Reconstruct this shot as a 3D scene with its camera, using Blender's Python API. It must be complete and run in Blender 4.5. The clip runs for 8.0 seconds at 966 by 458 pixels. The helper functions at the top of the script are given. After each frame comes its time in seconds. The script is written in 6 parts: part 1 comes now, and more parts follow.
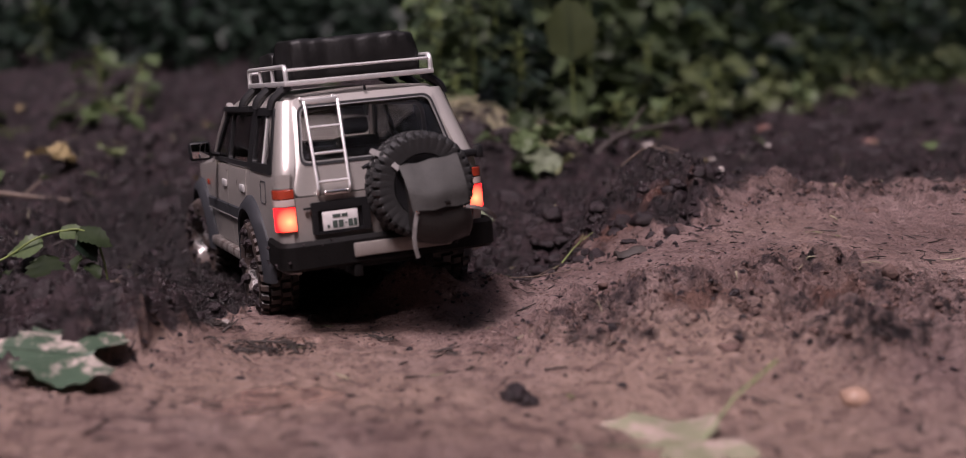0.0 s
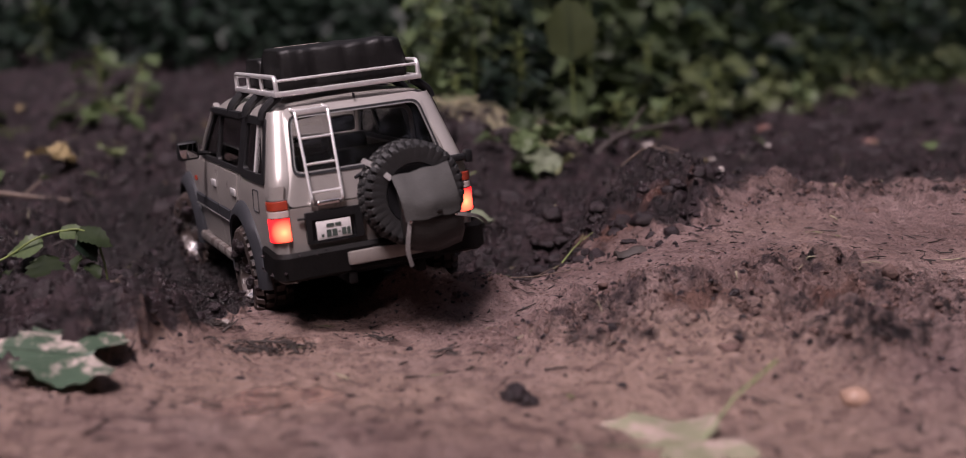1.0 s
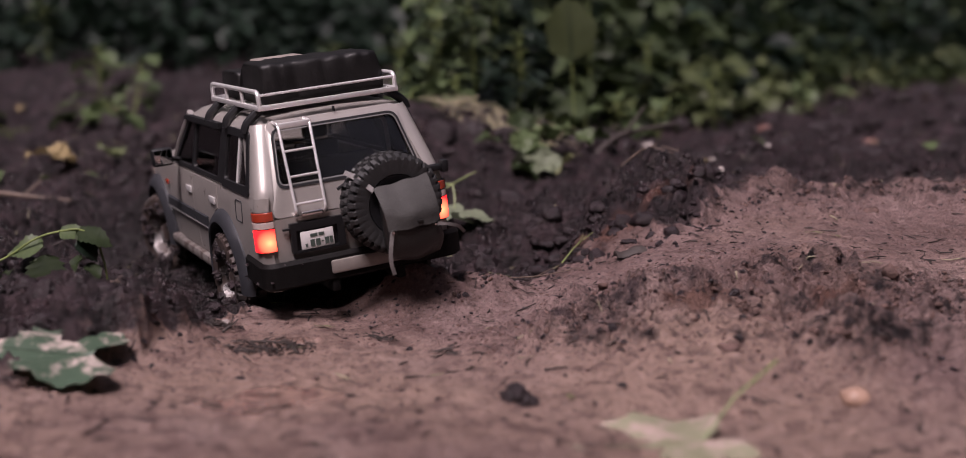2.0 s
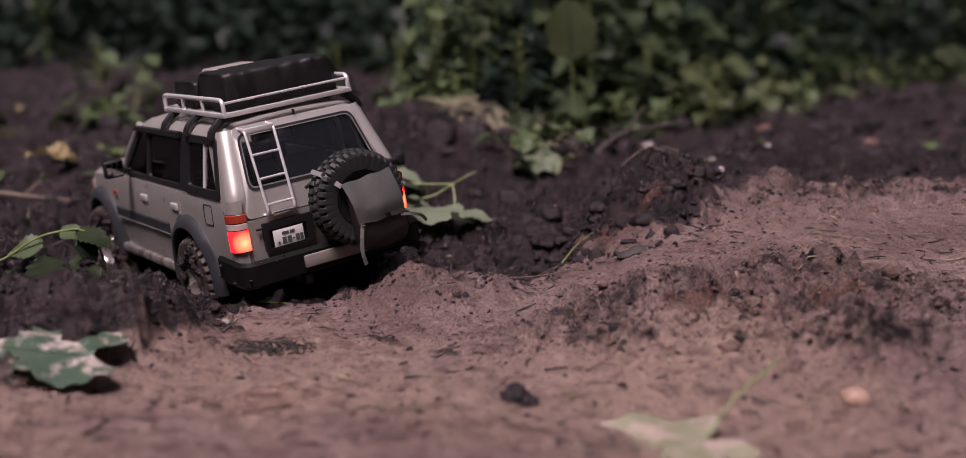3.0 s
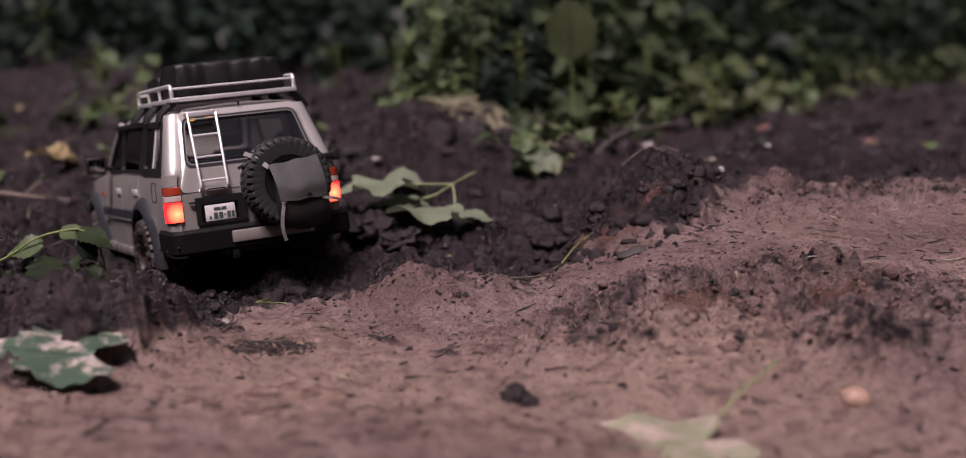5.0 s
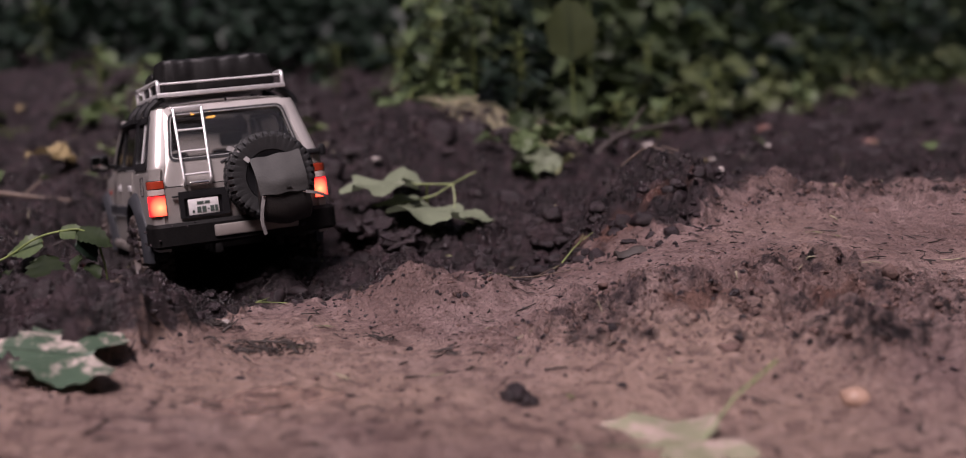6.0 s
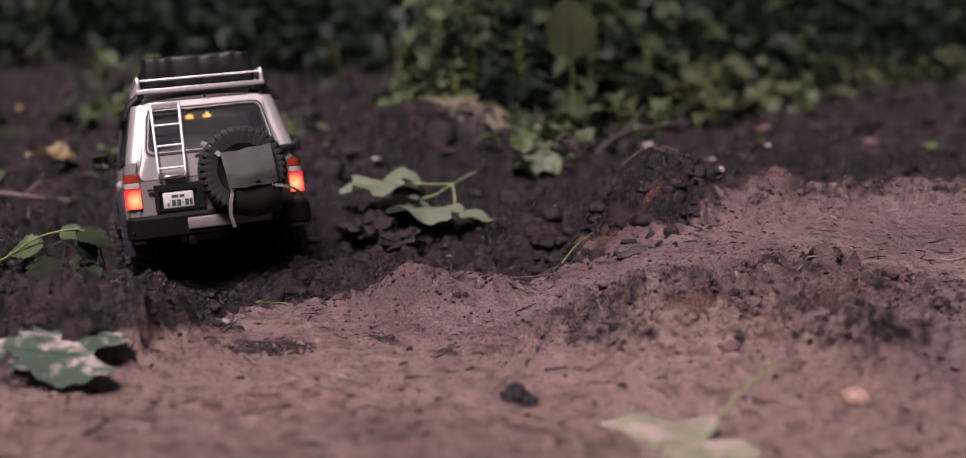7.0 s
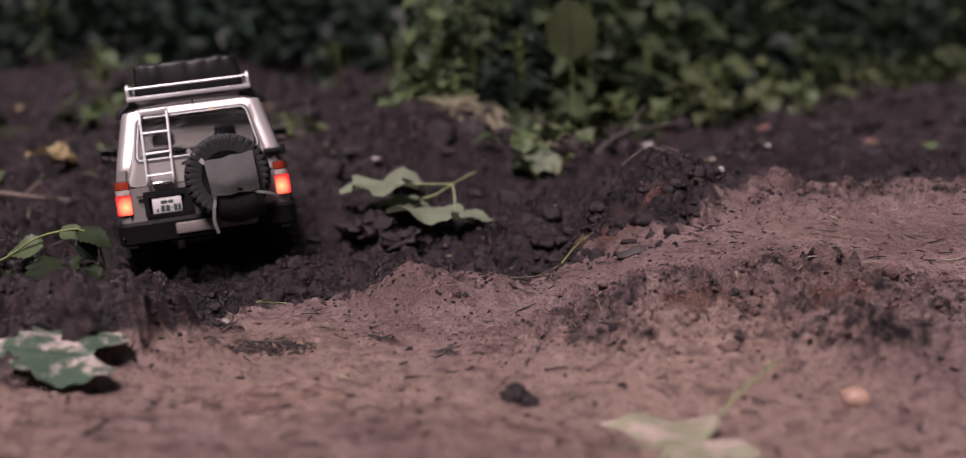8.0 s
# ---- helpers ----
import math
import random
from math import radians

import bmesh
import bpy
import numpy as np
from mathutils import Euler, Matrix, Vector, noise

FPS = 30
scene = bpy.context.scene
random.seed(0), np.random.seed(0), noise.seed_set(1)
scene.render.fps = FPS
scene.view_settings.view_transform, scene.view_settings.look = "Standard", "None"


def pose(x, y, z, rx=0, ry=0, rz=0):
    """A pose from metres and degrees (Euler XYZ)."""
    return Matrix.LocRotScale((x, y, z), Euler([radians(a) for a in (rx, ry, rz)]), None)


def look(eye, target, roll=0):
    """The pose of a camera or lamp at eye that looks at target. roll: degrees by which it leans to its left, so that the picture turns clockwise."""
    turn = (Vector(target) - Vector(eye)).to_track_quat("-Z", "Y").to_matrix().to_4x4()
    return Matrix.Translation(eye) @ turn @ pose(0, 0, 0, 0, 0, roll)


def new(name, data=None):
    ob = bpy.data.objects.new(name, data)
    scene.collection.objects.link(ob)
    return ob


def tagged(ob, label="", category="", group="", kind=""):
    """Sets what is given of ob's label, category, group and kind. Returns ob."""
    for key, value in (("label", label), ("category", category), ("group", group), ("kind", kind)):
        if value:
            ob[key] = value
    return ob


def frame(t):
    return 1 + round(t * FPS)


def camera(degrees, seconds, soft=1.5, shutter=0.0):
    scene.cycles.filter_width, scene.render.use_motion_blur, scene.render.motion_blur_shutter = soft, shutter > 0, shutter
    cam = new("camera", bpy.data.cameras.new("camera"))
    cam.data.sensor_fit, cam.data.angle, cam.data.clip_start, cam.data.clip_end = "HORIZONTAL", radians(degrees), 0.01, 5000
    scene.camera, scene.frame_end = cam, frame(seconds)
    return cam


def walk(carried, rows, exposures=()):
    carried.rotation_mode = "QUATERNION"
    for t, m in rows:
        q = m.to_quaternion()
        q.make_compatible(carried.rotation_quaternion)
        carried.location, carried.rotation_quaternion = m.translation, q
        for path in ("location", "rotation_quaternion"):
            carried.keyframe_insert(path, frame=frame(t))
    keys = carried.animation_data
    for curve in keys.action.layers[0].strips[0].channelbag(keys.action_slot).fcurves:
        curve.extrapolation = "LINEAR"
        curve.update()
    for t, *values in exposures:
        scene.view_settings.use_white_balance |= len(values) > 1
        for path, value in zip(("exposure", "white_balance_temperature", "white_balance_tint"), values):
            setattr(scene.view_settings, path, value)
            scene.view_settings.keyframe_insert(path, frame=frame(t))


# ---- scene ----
# A one-tenth scale model off-roader crawls through a muddy rut in a wood; z = 0 is the packed mud in front of the lens.
cam = camera(40.0, 8.0, soft=0.7, shutter=0.3)
cam.data.dof.use_dof = True
cam.data.dof.focus_distance = 1.2
cam.data.dof.aperture_fstop = 3.5
EYE = (0.0, 0.0, 0.235)
VIEW = pose(*EYE, 82.5, 0, 0)
walk(cam, [(0.0, VIEW), (8.0, VIEW)], exposures=[(0.0, 0.40, 6450, 33), (8.0, 0.40, 6450, 33)])

# ---- light: an overcast sky over a clearing ----
SUN_UP, SUN_TURN = radians(58), radians(205)
world = bpy.data.worlds.new("world")
scene.world = world
world.use_nodes = True
sky = world.node_tree.nodes.new("ShaderNodeTexSky")
sky.sky_type, sky.sun_disc = "NISHITA", False
sky.sun_elevation, sky.sun_rotation = SUN_UP, SUN_TURN
sky.dust_density, sky.ozone_density = 4.0, 1.0
background = world.node_tree.nodes["Background"]
background.inputs["Strength"].default_value = 0.058
cloud = world.node_tree.nodes.new("ShaderNodeHueSaturation")
cloud.inputs["Saturation"].default_value = 0.45
world.node_tree.links.new(sky.outputs["Color"], cloud.inputs["Color"])
world.node_tree.links.new(cloud.outputs["Color"], background.inputs["Color"])
sun = new("sun", bpy.data.lights.new("sun", "SUN"))
sun.data.energy, sun.data.angle, sun.data.color = 4.05, radians(20), (1.0, 0.94, 0.88)
toward = Vector((math.sin(SUN_TURN) * math.cos(SUN_UP), math.cos(SUN_TURN) * math.cos(SUN_UP), math.sin(SUN_UP)))
sun.matrix_basis = look(toward * 10, (0, 0, 0))

# the truck's way: seconds and the pose of its frame (x right, y forward, z up from the tyres, y = 0 at the tailgate)
TRUCK_PATH = [
    (0.0, pose(-0.0719, 1.0817, 0.0116, -1.94, -4.82, 20.78)),
    (0.5, pose(-0.0724, 1.0907, 0.0105, -1.07, -7.26, 21.65)),
    (1.0, pose(-0.0779, 1.1041, 0.0039, 0.42, -6.86, 22.07)),
    (1.5, pose(-0.0867, 1.1244, -0.0042, 1.99, -6.44, 23.10)),
    (3.0, pose(-0.1298, 1.2112, -0.0120, 0.41, -10.24, 32.07)),
    (3.5, pose(-0.1533, 1.2538, -0.0137, -0.25, -9.67, 34.62)),
    (3.8, pose(-0.1781, 1.2728, -0.0106, -2.51, -7.53, 31.61)),
    (4.0, pose(-0.2001, 1.2897, -0.0079, -4.52, -5.63, 28.94)),
    (4.5, pose(-0.2091, 1.2948, -0.0077, -4.37, -4.80, 27.09)),
    (6.0, pose(-0.2276, 1.2985, -0.0025, -5.34, -4.61, 22.22)),
    (6.5, pose(-0.2427, 1.3117, 0.0009, -6.40, -3.78, 19.83)),
    (7.0, pose(-0.2569, 1.3211, 0.0010, -6.35, -4.75, 17.36)),
    (7.5, pose(-0.2677, 1.3399, -0.0029, -4.62, -5.78, 14.29)),
    (8.0, pose(-0.2767, 1.3694, -0.0082, -3.08, -6.80, 13.12)),
]
AXLE_REAR, AXLE_FRONT, TRACK, WHEEL_R, HUB_Z = 0.115, 0.405, 0.078, 0.045, 0.046
rng = np.random.default_rng(7)


# ---- materials ----
def material(name):
    m = bpy.data.materials.new(name)
    m.use_nodes = True
    tree = m.node_tree
    return m, tree, tree.nodes["Principled BSDF"]


def add(tree, kind, **values):
    node = tree.nodes.new(kind)
    for key, value in values.items():
        node.inputs[key].default_value = value
    return node


def noise_of(tree, scale, detail=4.0, rough=0.6, coord="Object"):
    tex = add(tree, "ShaderNodeTexNoise", Scale=scale, Detail=detail, Roughness=rough)
    co = tree.nodes.new("ShaderNodeTexCoord")
    tree.links.new(co.outputs[coord], tex.inputs["Vector"])
    return tex.outputs["Fac"]


def ramp(tree, fac, stops):
    node = tree.nodes.new("ShaderNodeValToRGB")
    el = node.color_ramp.elements
    while len(el) < len(stops):
        el.new(0.5)
    for e, (at, col) in zip(el, stops):
        e.position, e.color = at, (*col, 1) if len(col) == 3 else col
    tree.links.new(fac, node.inputs["Fac"])
    return node.outputs["Color"]


def mix(tree, fac, a, b, mode="MIX"):
    node = tree.nodes.new("ShaderNodeMix")
    node.data_type, node.blend_type = "RGBA", mode
    for socket, value in ((node.inputs[0], fac), (node.inputs[6], a), (node.inputs[7], b)):
        if isinstance(value, (int, float)):
            socket.default_value = value
        elif isinstance(value, tuple):
            socket.default_value = (*value, 1)
        else:
            tree.links.new(value, socket)
    return node.outputs[2]


def relief(tree, bsdf, fac, strength, distance):
    bump = add(tree, "ShaderNodeBump", Strength=strength, Distance=distance)
    tree.links.new(fac, bump.inputs["Height"])
    tree.links.new(bump.outputs["Normal"], bsdf.inputs["Normal"])


def grey(v):
    return (v, v, v)


def plain(name, colour, rough=0.5, metal=0.0, spread=0.25, scale=60.0, bump=0.0, coat=0.0, dirt=0.0, shine=0.5):
    """A surface with grain at two scales, and dried splashes of mud where dirt is above 0."""
    m, tree, bsdf = material(name)
    low = tuple(c * (1 - spread) for c in colour)
    high = tuple(min(1, c * (1 + spread)) for c in colour)
    col = ramp(tree, noise_of(tree, scale), [(0.35, low), (0.65, high)])
    fine = noise_of(tree, scale * 7, 2.0)
    col = mix(tree, 0.25, col, ramp(tree, fine, [(0.3, low), (0.7, high)]))
    bsdf.inputs["Roughness"].default_value, bsdf.inputs["Metallic"].default_value = rough, metal
    bsdf.inputs["Coat Weight"].default_value = coat
    bsdf.inputs["Specular IOR Level"].default_value = shine
    if dirt:
        spots = ramp(tree, noise_of(tree, 38.0, 8.0, 0.7), [(0.72 - dirt, grey(0)), (0.80 - dirt, grey(1))])
        col = mix(tree, spots, col, (0.050, 0.034, 0.029))
        tree.links.new(mix(tree, spots, grey(rough), grey(0.6)), bsdf.inputs["Roughness"])
        tree.links.new(mix(tree, spots, grey(metal), grey(0.0)), bsdf.inputs["Metallic"])
    tree.links.new(col, bsdf.inputs["Base Color"])
    if bump:
        relief(tree, bsdf, fine, 0.6, bump)
    return m


def mud_material():
    """Packed pale mud and churned wet mud, told apart by the sheet's own attributes."""
    m, tree, bsdf = material("mud")

    def mask(name):
        node = tree.nodes.new("ShaderNodeAttribute")
        node.attribute_name = name
        return node.outputs["Fac"]

    kind, wet, painted_sheen, slurry, rough, clay = (mask(n) for n in ("churned", "wet", "painted_sheen", "slurry", "rough", "clay"))
    broad, mid = noise_of(tree, 7.0, 6.0), noise_of(tree, 62.0, 8.0, 0.75)
    fine, grit = noise_of(tree, 190.0, 5.0, 0.75), noise_of(tree, 420.0, 3.0, 0.7)
    # packed mud: fawn, with a sandy grain, darker where the bump noises are low
    pale = ramp(tree, broad, [(0.36, (0.185, 0.116, 0.104)), (0.5, (0.255, 0.168, 0.156)), (0.64, (0.318, 0.222, 0.206))])
    # bright wet sheen of the foreground, painted as a paler mud colour
    pale = mix(tree, painted_sheen, pale, (0.415, 0.283, 0.226))
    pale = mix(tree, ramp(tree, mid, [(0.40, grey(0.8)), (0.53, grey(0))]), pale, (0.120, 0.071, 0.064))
    pale = mix(tree, ramp(tree, fine, [(0.55, grey(0)), (0.66, grey(0.6))]), pale, (0.42, 0.31, 0.285))
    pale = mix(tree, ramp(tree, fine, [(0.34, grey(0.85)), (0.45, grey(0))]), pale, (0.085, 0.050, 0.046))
    # churned mud: near black with a violet cast, paler where the bump noises are high
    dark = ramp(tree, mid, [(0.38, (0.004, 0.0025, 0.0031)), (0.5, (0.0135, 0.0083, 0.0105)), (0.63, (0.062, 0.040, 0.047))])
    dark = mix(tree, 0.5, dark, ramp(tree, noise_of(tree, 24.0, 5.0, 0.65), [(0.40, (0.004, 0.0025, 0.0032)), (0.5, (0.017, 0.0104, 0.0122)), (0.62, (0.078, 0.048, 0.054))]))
    dark = mix(tree, ramp(tree, fine, [(0.52, grey(0)), (0.68, grey(0.7))]), dark, (0.105, 0.066, 0.066))
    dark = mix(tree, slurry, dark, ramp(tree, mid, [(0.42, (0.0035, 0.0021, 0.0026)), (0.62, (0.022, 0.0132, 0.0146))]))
    # the border between the two is broken up by the grain itself
    shift = add(tree, "ShaderNodeMath")
    shift.operation = "MULTIPLY_ADD"
    tree.links.new(ramp(tree, mid, [(0.36, grey(0)), (0.64, grey(1))]), shift.inputs[0])
    shift.inputs[1].default_value = -0.55
    tree.links.new(kind, shift.inputs[2])
    border = ramp(tree, shift.outputs[0], [(0.0, grey(0)), (0.42, grey(1))])
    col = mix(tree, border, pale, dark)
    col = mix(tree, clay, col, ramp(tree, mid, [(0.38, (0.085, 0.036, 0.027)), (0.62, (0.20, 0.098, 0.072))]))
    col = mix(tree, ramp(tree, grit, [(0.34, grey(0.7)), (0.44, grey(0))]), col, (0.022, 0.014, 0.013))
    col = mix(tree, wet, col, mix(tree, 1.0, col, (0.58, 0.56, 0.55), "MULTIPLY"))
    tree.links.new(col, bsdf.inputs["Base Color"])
    gloss = ramp(tree, mid, [(0.35, grey(0.40)), (0.65, grey(0.75))])
    tree.links.new(mix(tree, wet, gloss, grey(0.06)), bsdf.inputs["Roughness"])
    tree.links.new(mix(tree, wet, grey(0.36), grey(0.6)), bsdf.inputs["Specular IOR Level"])
    smoothness = mix(tree, wet, grey(1.0), grey(0.05))
    crumb = add(tree, "ShaderNodeTexVoronoi", Scale=210.0, Randomness=1.0, Detail=2.0, Roughness=0.6)
    co = tree.nodes.new("ShaderNodeTexCoord")
    tree.links.new(co.outputs["Object"], crumb.inputs["Vector"])
    bumps = []
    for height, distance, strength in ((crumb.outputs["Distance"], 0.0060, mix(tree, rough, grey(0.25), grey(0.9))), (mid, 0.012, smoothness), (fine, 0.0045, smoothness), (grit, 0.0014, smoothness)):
        bump = add(tree, "ShaderNodeBump", Distance=distance)
        bump.invert = not bumps
        tree.links.new(height, bump.inputs["Height"])
        tree.links.new(strength, bump.inputs["Strength"])
        if bumps:
            tree.links.new(bumps[-1].outputs["Normal"], bump.inputs["Normal"])
        bumps.append(bump)
    tree.links.new(bumps[-1].outputs["Normal"], bsdf.inputs["Normal"])
    return m


def foliage(name, dark, light, rough=0.5, through_light=0.3, spots=None):
    m, tree, bsdf = material(name)
    geo = tree.nodes.new("ShaderNodeNewGeometry")
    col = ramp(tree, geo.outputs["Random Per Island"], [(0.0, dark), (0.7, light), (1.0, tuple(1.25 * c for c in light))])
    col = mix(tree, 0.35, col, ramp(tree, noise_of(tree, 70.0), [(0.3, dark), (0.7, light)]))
    if spots:
        col = mix(tree, ramp(tree, noise_of(tree, 34.0, 7.0, 0.7), [(0.50, grey(0)), (0.60, grey(0.9))]), col, spots)
    tree.links.new(col, bsdf.inputs["Base Color"])
    bsdf.inputs["Roughness"].default_value = rough
    bsdf.inputs["Specular IOR Level"].default_value = 0.28
    glow = tree.nodes.new("ShaderNodeBsdfTranslucent")
    tree.links.new(col, glow.inputs["Color"])
    both = add(tree, "ShaderNodeMixShader", Fac=through_light)
    tree.links.new(bsdf.outputs[0], both.inputs[1])
    tree.links.new(glow.outputs[0], both.inputs[2])
    tree.links.new(both.outputs[0], tree.nodes["Material Output"].inputs["Surface"])
    return m


def glass_material(name, tint, rough=0.02):
    """A thin pane: clear with a tint, a gloss that grows at a slant, and the slight waves of pressed plastic."""
    m, tree, bsdf = material(name)
    clear = add(tree, "ShaderNodeBsdfTransparent", Color=(*tint, 1))
    gloss = add(tree, "ShaderNodeBsdfGlossy", Color=(0.75, 0.75, 0.75, 1), Roughness=rough)
    bump = add(tree, "ShaderNodeBump", Strength=1.0, Distance=0.0005)
    tree.links.new(noise_of(tree, 42.0, 1.0), bump.inputs["Height"])
    tree.links.new(bump.outputs["Normal"], gloss.inputs["Normal"])
    slant = add(tree, "ShaderNodeFresnel", IOR=1.47)
    both = tree.nodes.new("ShaderNodeMixShader")
    tree.links.new(slant.outputs[0], both.inputs[0])
    tree.links.new(clear.outputs[0], both.inputs[1])
    tree.links.new(gloss.outputs[0], both.inputs[2])
    tree.links.new(both.outputs[0], tree.nodes["Material Output"].inputs["Surface"])
    return m


def lamp_lens(name, base, rim, core, strength, centre, reach):
    """A lens lit by a bulb behind it: hottest before the bulb, on either side of the tail."""
    m, tree, bsdf = material(name)
    bsdf.inputs["Base Color"].default_value = (*base, 1)
    bsdf.inputs["Roughness"].default_value = 0.15
    co = tree.nodes.new("ShaderNodeTexCoord")
    both_sides = tree.nodes.new("ShaderNodeVectorMath")
    both_sides.operation = "ABSOLUTE"
    tree.links.new(co.outputs["Object"], both_sides.inputs[0])
    away = tree.nodes.new("ShaderNodeVectorMath")
    away.operation = "DISTANCE"
    tree.links.new(both_sides.outputs[0], away.inputs[0])
    away.inputs[1].default_value = centre
    span = add(tree, "ShaderNodeMapRange")
    span.inputs["From Max"].default_value = reach
    tree.links.new(away.outputs["Value"], span.inputs["Value"])
    glow = ramp(tree, span.outputs[0], [(0.0, core), (0.34, tuple(0.5 * (a + b) for a, b in zip(core, rim))), (1.0, rim)])
    tree.links.new(glow, bsdf.inputs["Emission Color"])
    bsdf.inputs["Emission Strength"].default_value = strength
    return m


def lit_lens(name, base, glow, strength):
    m, tree, bsdf = material(name)
    bsdf.inputs["Base Color"].default_value = (*base, 1)
    bsdf.inputs["Roughness"].default_value = 0.15
    bsdf.inputs["Emission Color"].default_value = (*glow, 1)
    bsdf.inputs["Emission Strength"].default_value = strength
    return m


MUD = mud_material()
CLOD = plain("clod_mud", (0.016, 0.0096, 0.0112), 0.42, shine=0.4, spread=0.7, scale=130, bump=0.004)
PALE_CLOD = plain("pale_clod_mud", (0.105, 0.063, 0.054), 0.75, shine=0.3, spread=0.6, scale=90, bump=0.003)
PAINT = plain("champagne_paint", (0.372, 0.346, 0.325), 0.36, 0.45, 0.05, 30, coat=0.25)
PAINT_DIRTY = plain("muddy_paint", (0.342, 0.316, 0.295), 0.38, 0.45, 0.06, 30, coat=0.2, dirt=0.11)
SILL = plain("mud_crusted_sill", (0.16, 0.145, 0.135), 0.5, 0.2, 0.2, 40, dirt=0.22)
TRIM = plain("grey_plastic", (0.022, 0.023, 0.027), 0.6, spread=0.15, dirt=0.06, shine=0.3)
BLACK = plain("black_plastic", (0.008, 0.008, 0.009), 0.5, spread=0.2, shine=0.3)
BLACK_DIRTY = plain("muddy_black_plastic", (0.005, 0.0045, 0.0045), 0.6, spread=0.3, bump=0.0004, shine=0.12)
RUBBER = plain("black_rubber", (0.015, 0.015, 0.0155), 0.6, spread=0.3, scale=120, bump=0.0004)
TYRE_MUD = plain("muddy_rubber", (0.024, 0.021, 0.02), 0.5, spread=0.4, scale=120, bump=0.0006, dirt=0.30)
METAL = plain("brushed_aluminium", (0.80, 0.785, 0.78), 0.36, 0.65, 0.06, 200)
CHROME = plain("chrome", (0.75, 0.73, 0.72), 0.15, 1.0, 0.03, 200)
RIM = plain("muddy_rim", (0.55, 0.53, 0.52), 0.25, 0.9, 0.1, 90, dirt=0.30)
STEP = plain("scuffed_step", (0.21, 0.187, 0.172), 0.45, 0.2, 0.12, 60, dirt=0.06)
CANVAS = plain("black_canvas", (0.0065, 0.006, 0.006), 0.5, shine=0.3, spread=0.35, scale=55, bump=0.0004)
CANVAS_GREY = plain("grey_canvas", (0.034, 0.033, 0.031), 0.75, spread=0.22, scale=70, bump=0.0005)
CANVAS_WET = plain("dark_grey_canvas", (0.012, 0.0115, 0.011), 0.38, spread=0.4, scale=60, bump=0.0006)
WEBBING = plain("grey_webbing", (0.16, 0.15, 0.145), 0.7, spread=0.25, scale=150, bump=0.0003)
SEAT = plain("grey_interior", (0.075, 0.070, 0.068), 0.7, spread=0.2)
PALE_TRIM = plain("pale_interior", (0.22, 0.19, 0.17), 0.6, spread=0.15)
BEAD = plain("dull_bead", (0.22, 0.215, 0.21), 0.4, 0.6, 0.1)
PLATE = plain("white_plate", (0.60, 0.58, 0.57), 0.4, spread=0.07, scale=150)
INK = plain("dark_green_ink", (0.05, 0.07, 0.06), 0.5, spread=0.15)
GLASS = glass_material("window_glass", (0.80, 0.79, 0.78))
MIRROR = plain("mirror_glass", (0.6, 0.6, 0.6), 0.04, 1.0, 0.02)
AMBER = plain("dark_red_lens", (0.30, 0.035, 0.014), 0.18, spread=0.1, coat=0.6)
CLEAR_LENS = plain("clear_lens", (0.45, 0.36, 0.33), 0.15, spread=0.1, coat=0.6)
RED_GLOW = lamp_lens("lit_red_lens", (0.5, 0.02, 0.01), (0.82, 0.012, 0.012), (1.0, 0.31, 0.115), 2.6, (0.0795, 0.0, 0.0975), 0.0115)
CAB_GLOW = lit_lens("lit_cab_lamp", (0.8, 0.4, 0.1), (1.0, 0.50, 0.08), 2.6)
HEAD_LENS = plain("headlamp_lens", (0.7, 0.7, 0.7), 0.1, 0.2, 0.05, coat=1.0)
# the wood's shade is put into this green, down to near black
LEAF_SHADED = foliage("shaded_green_leaves", (0.0012, 0.0036, 0.0026), (0.0135, 0.0275, 0.0165), 0.5, 0.2)
LEAF_MID = foliage("mid_green_leaves", (0.010, 0.020, 0.008), (0.038, 0.055, 0.021), 0.55, 0.25)
LEAF_YELLOW = foliage("yellow_green_leaves", (0.034, 0.048, 0.015), (0.086, 0.103, 0.044), 0.55, 0.25)
LEAF_SCRAP = foliage("dry_yellow_leaf", (0.10, 0.11, 0.05), (0.185, 0.19, 0.095), 0.6, 0.2)
LEAF_PALE = foliage("pale_leaf_underside", (0.10, 0.122, 0.078), (0.165, 0.19, 0.125), 0.6, 0.2)
LEAF_SPOTTED = foliage("mud_spotted_leaf", (0.035, 0.062, 0.040), (0.06, 0.095, 0.062), 0.5, 0.12, spots=(0.46, 0.38, 0.34))
LEAF_FRESH = foliage("fresh_green_leaves", (0.03, 0.052, 0.019), (0.095, 0.128, 0.055), 0.5, 0.2)
LEAF_OLIVE = foliage("olive_leaf", (0.013, 0.020, 0.004), (0.026, 0.036, 0.007), 0.8, 0.3)
STRAW = plain("pale_straw", (0.31, 0.28, 0.18), 0.7, spread=0.3, scale=100)
LEAF_MUDDY = foliage("mud_smeared_leaf", (0.15, 0.145, 0.085), (0.24, 0.235, 0.16), 0.6, 0.1, spots=(0.36, 0.27, 0.24))
LEAF_DEAD = foliage("withered_leaf", (0.14, 0.10, 0.05), (0.26, 0.20, 0.10), 0.6, 0.2)
STALK = plain("green_stalk", (0.15, 0.19, 0.06), 0.5, spread=0.25, scale=100)
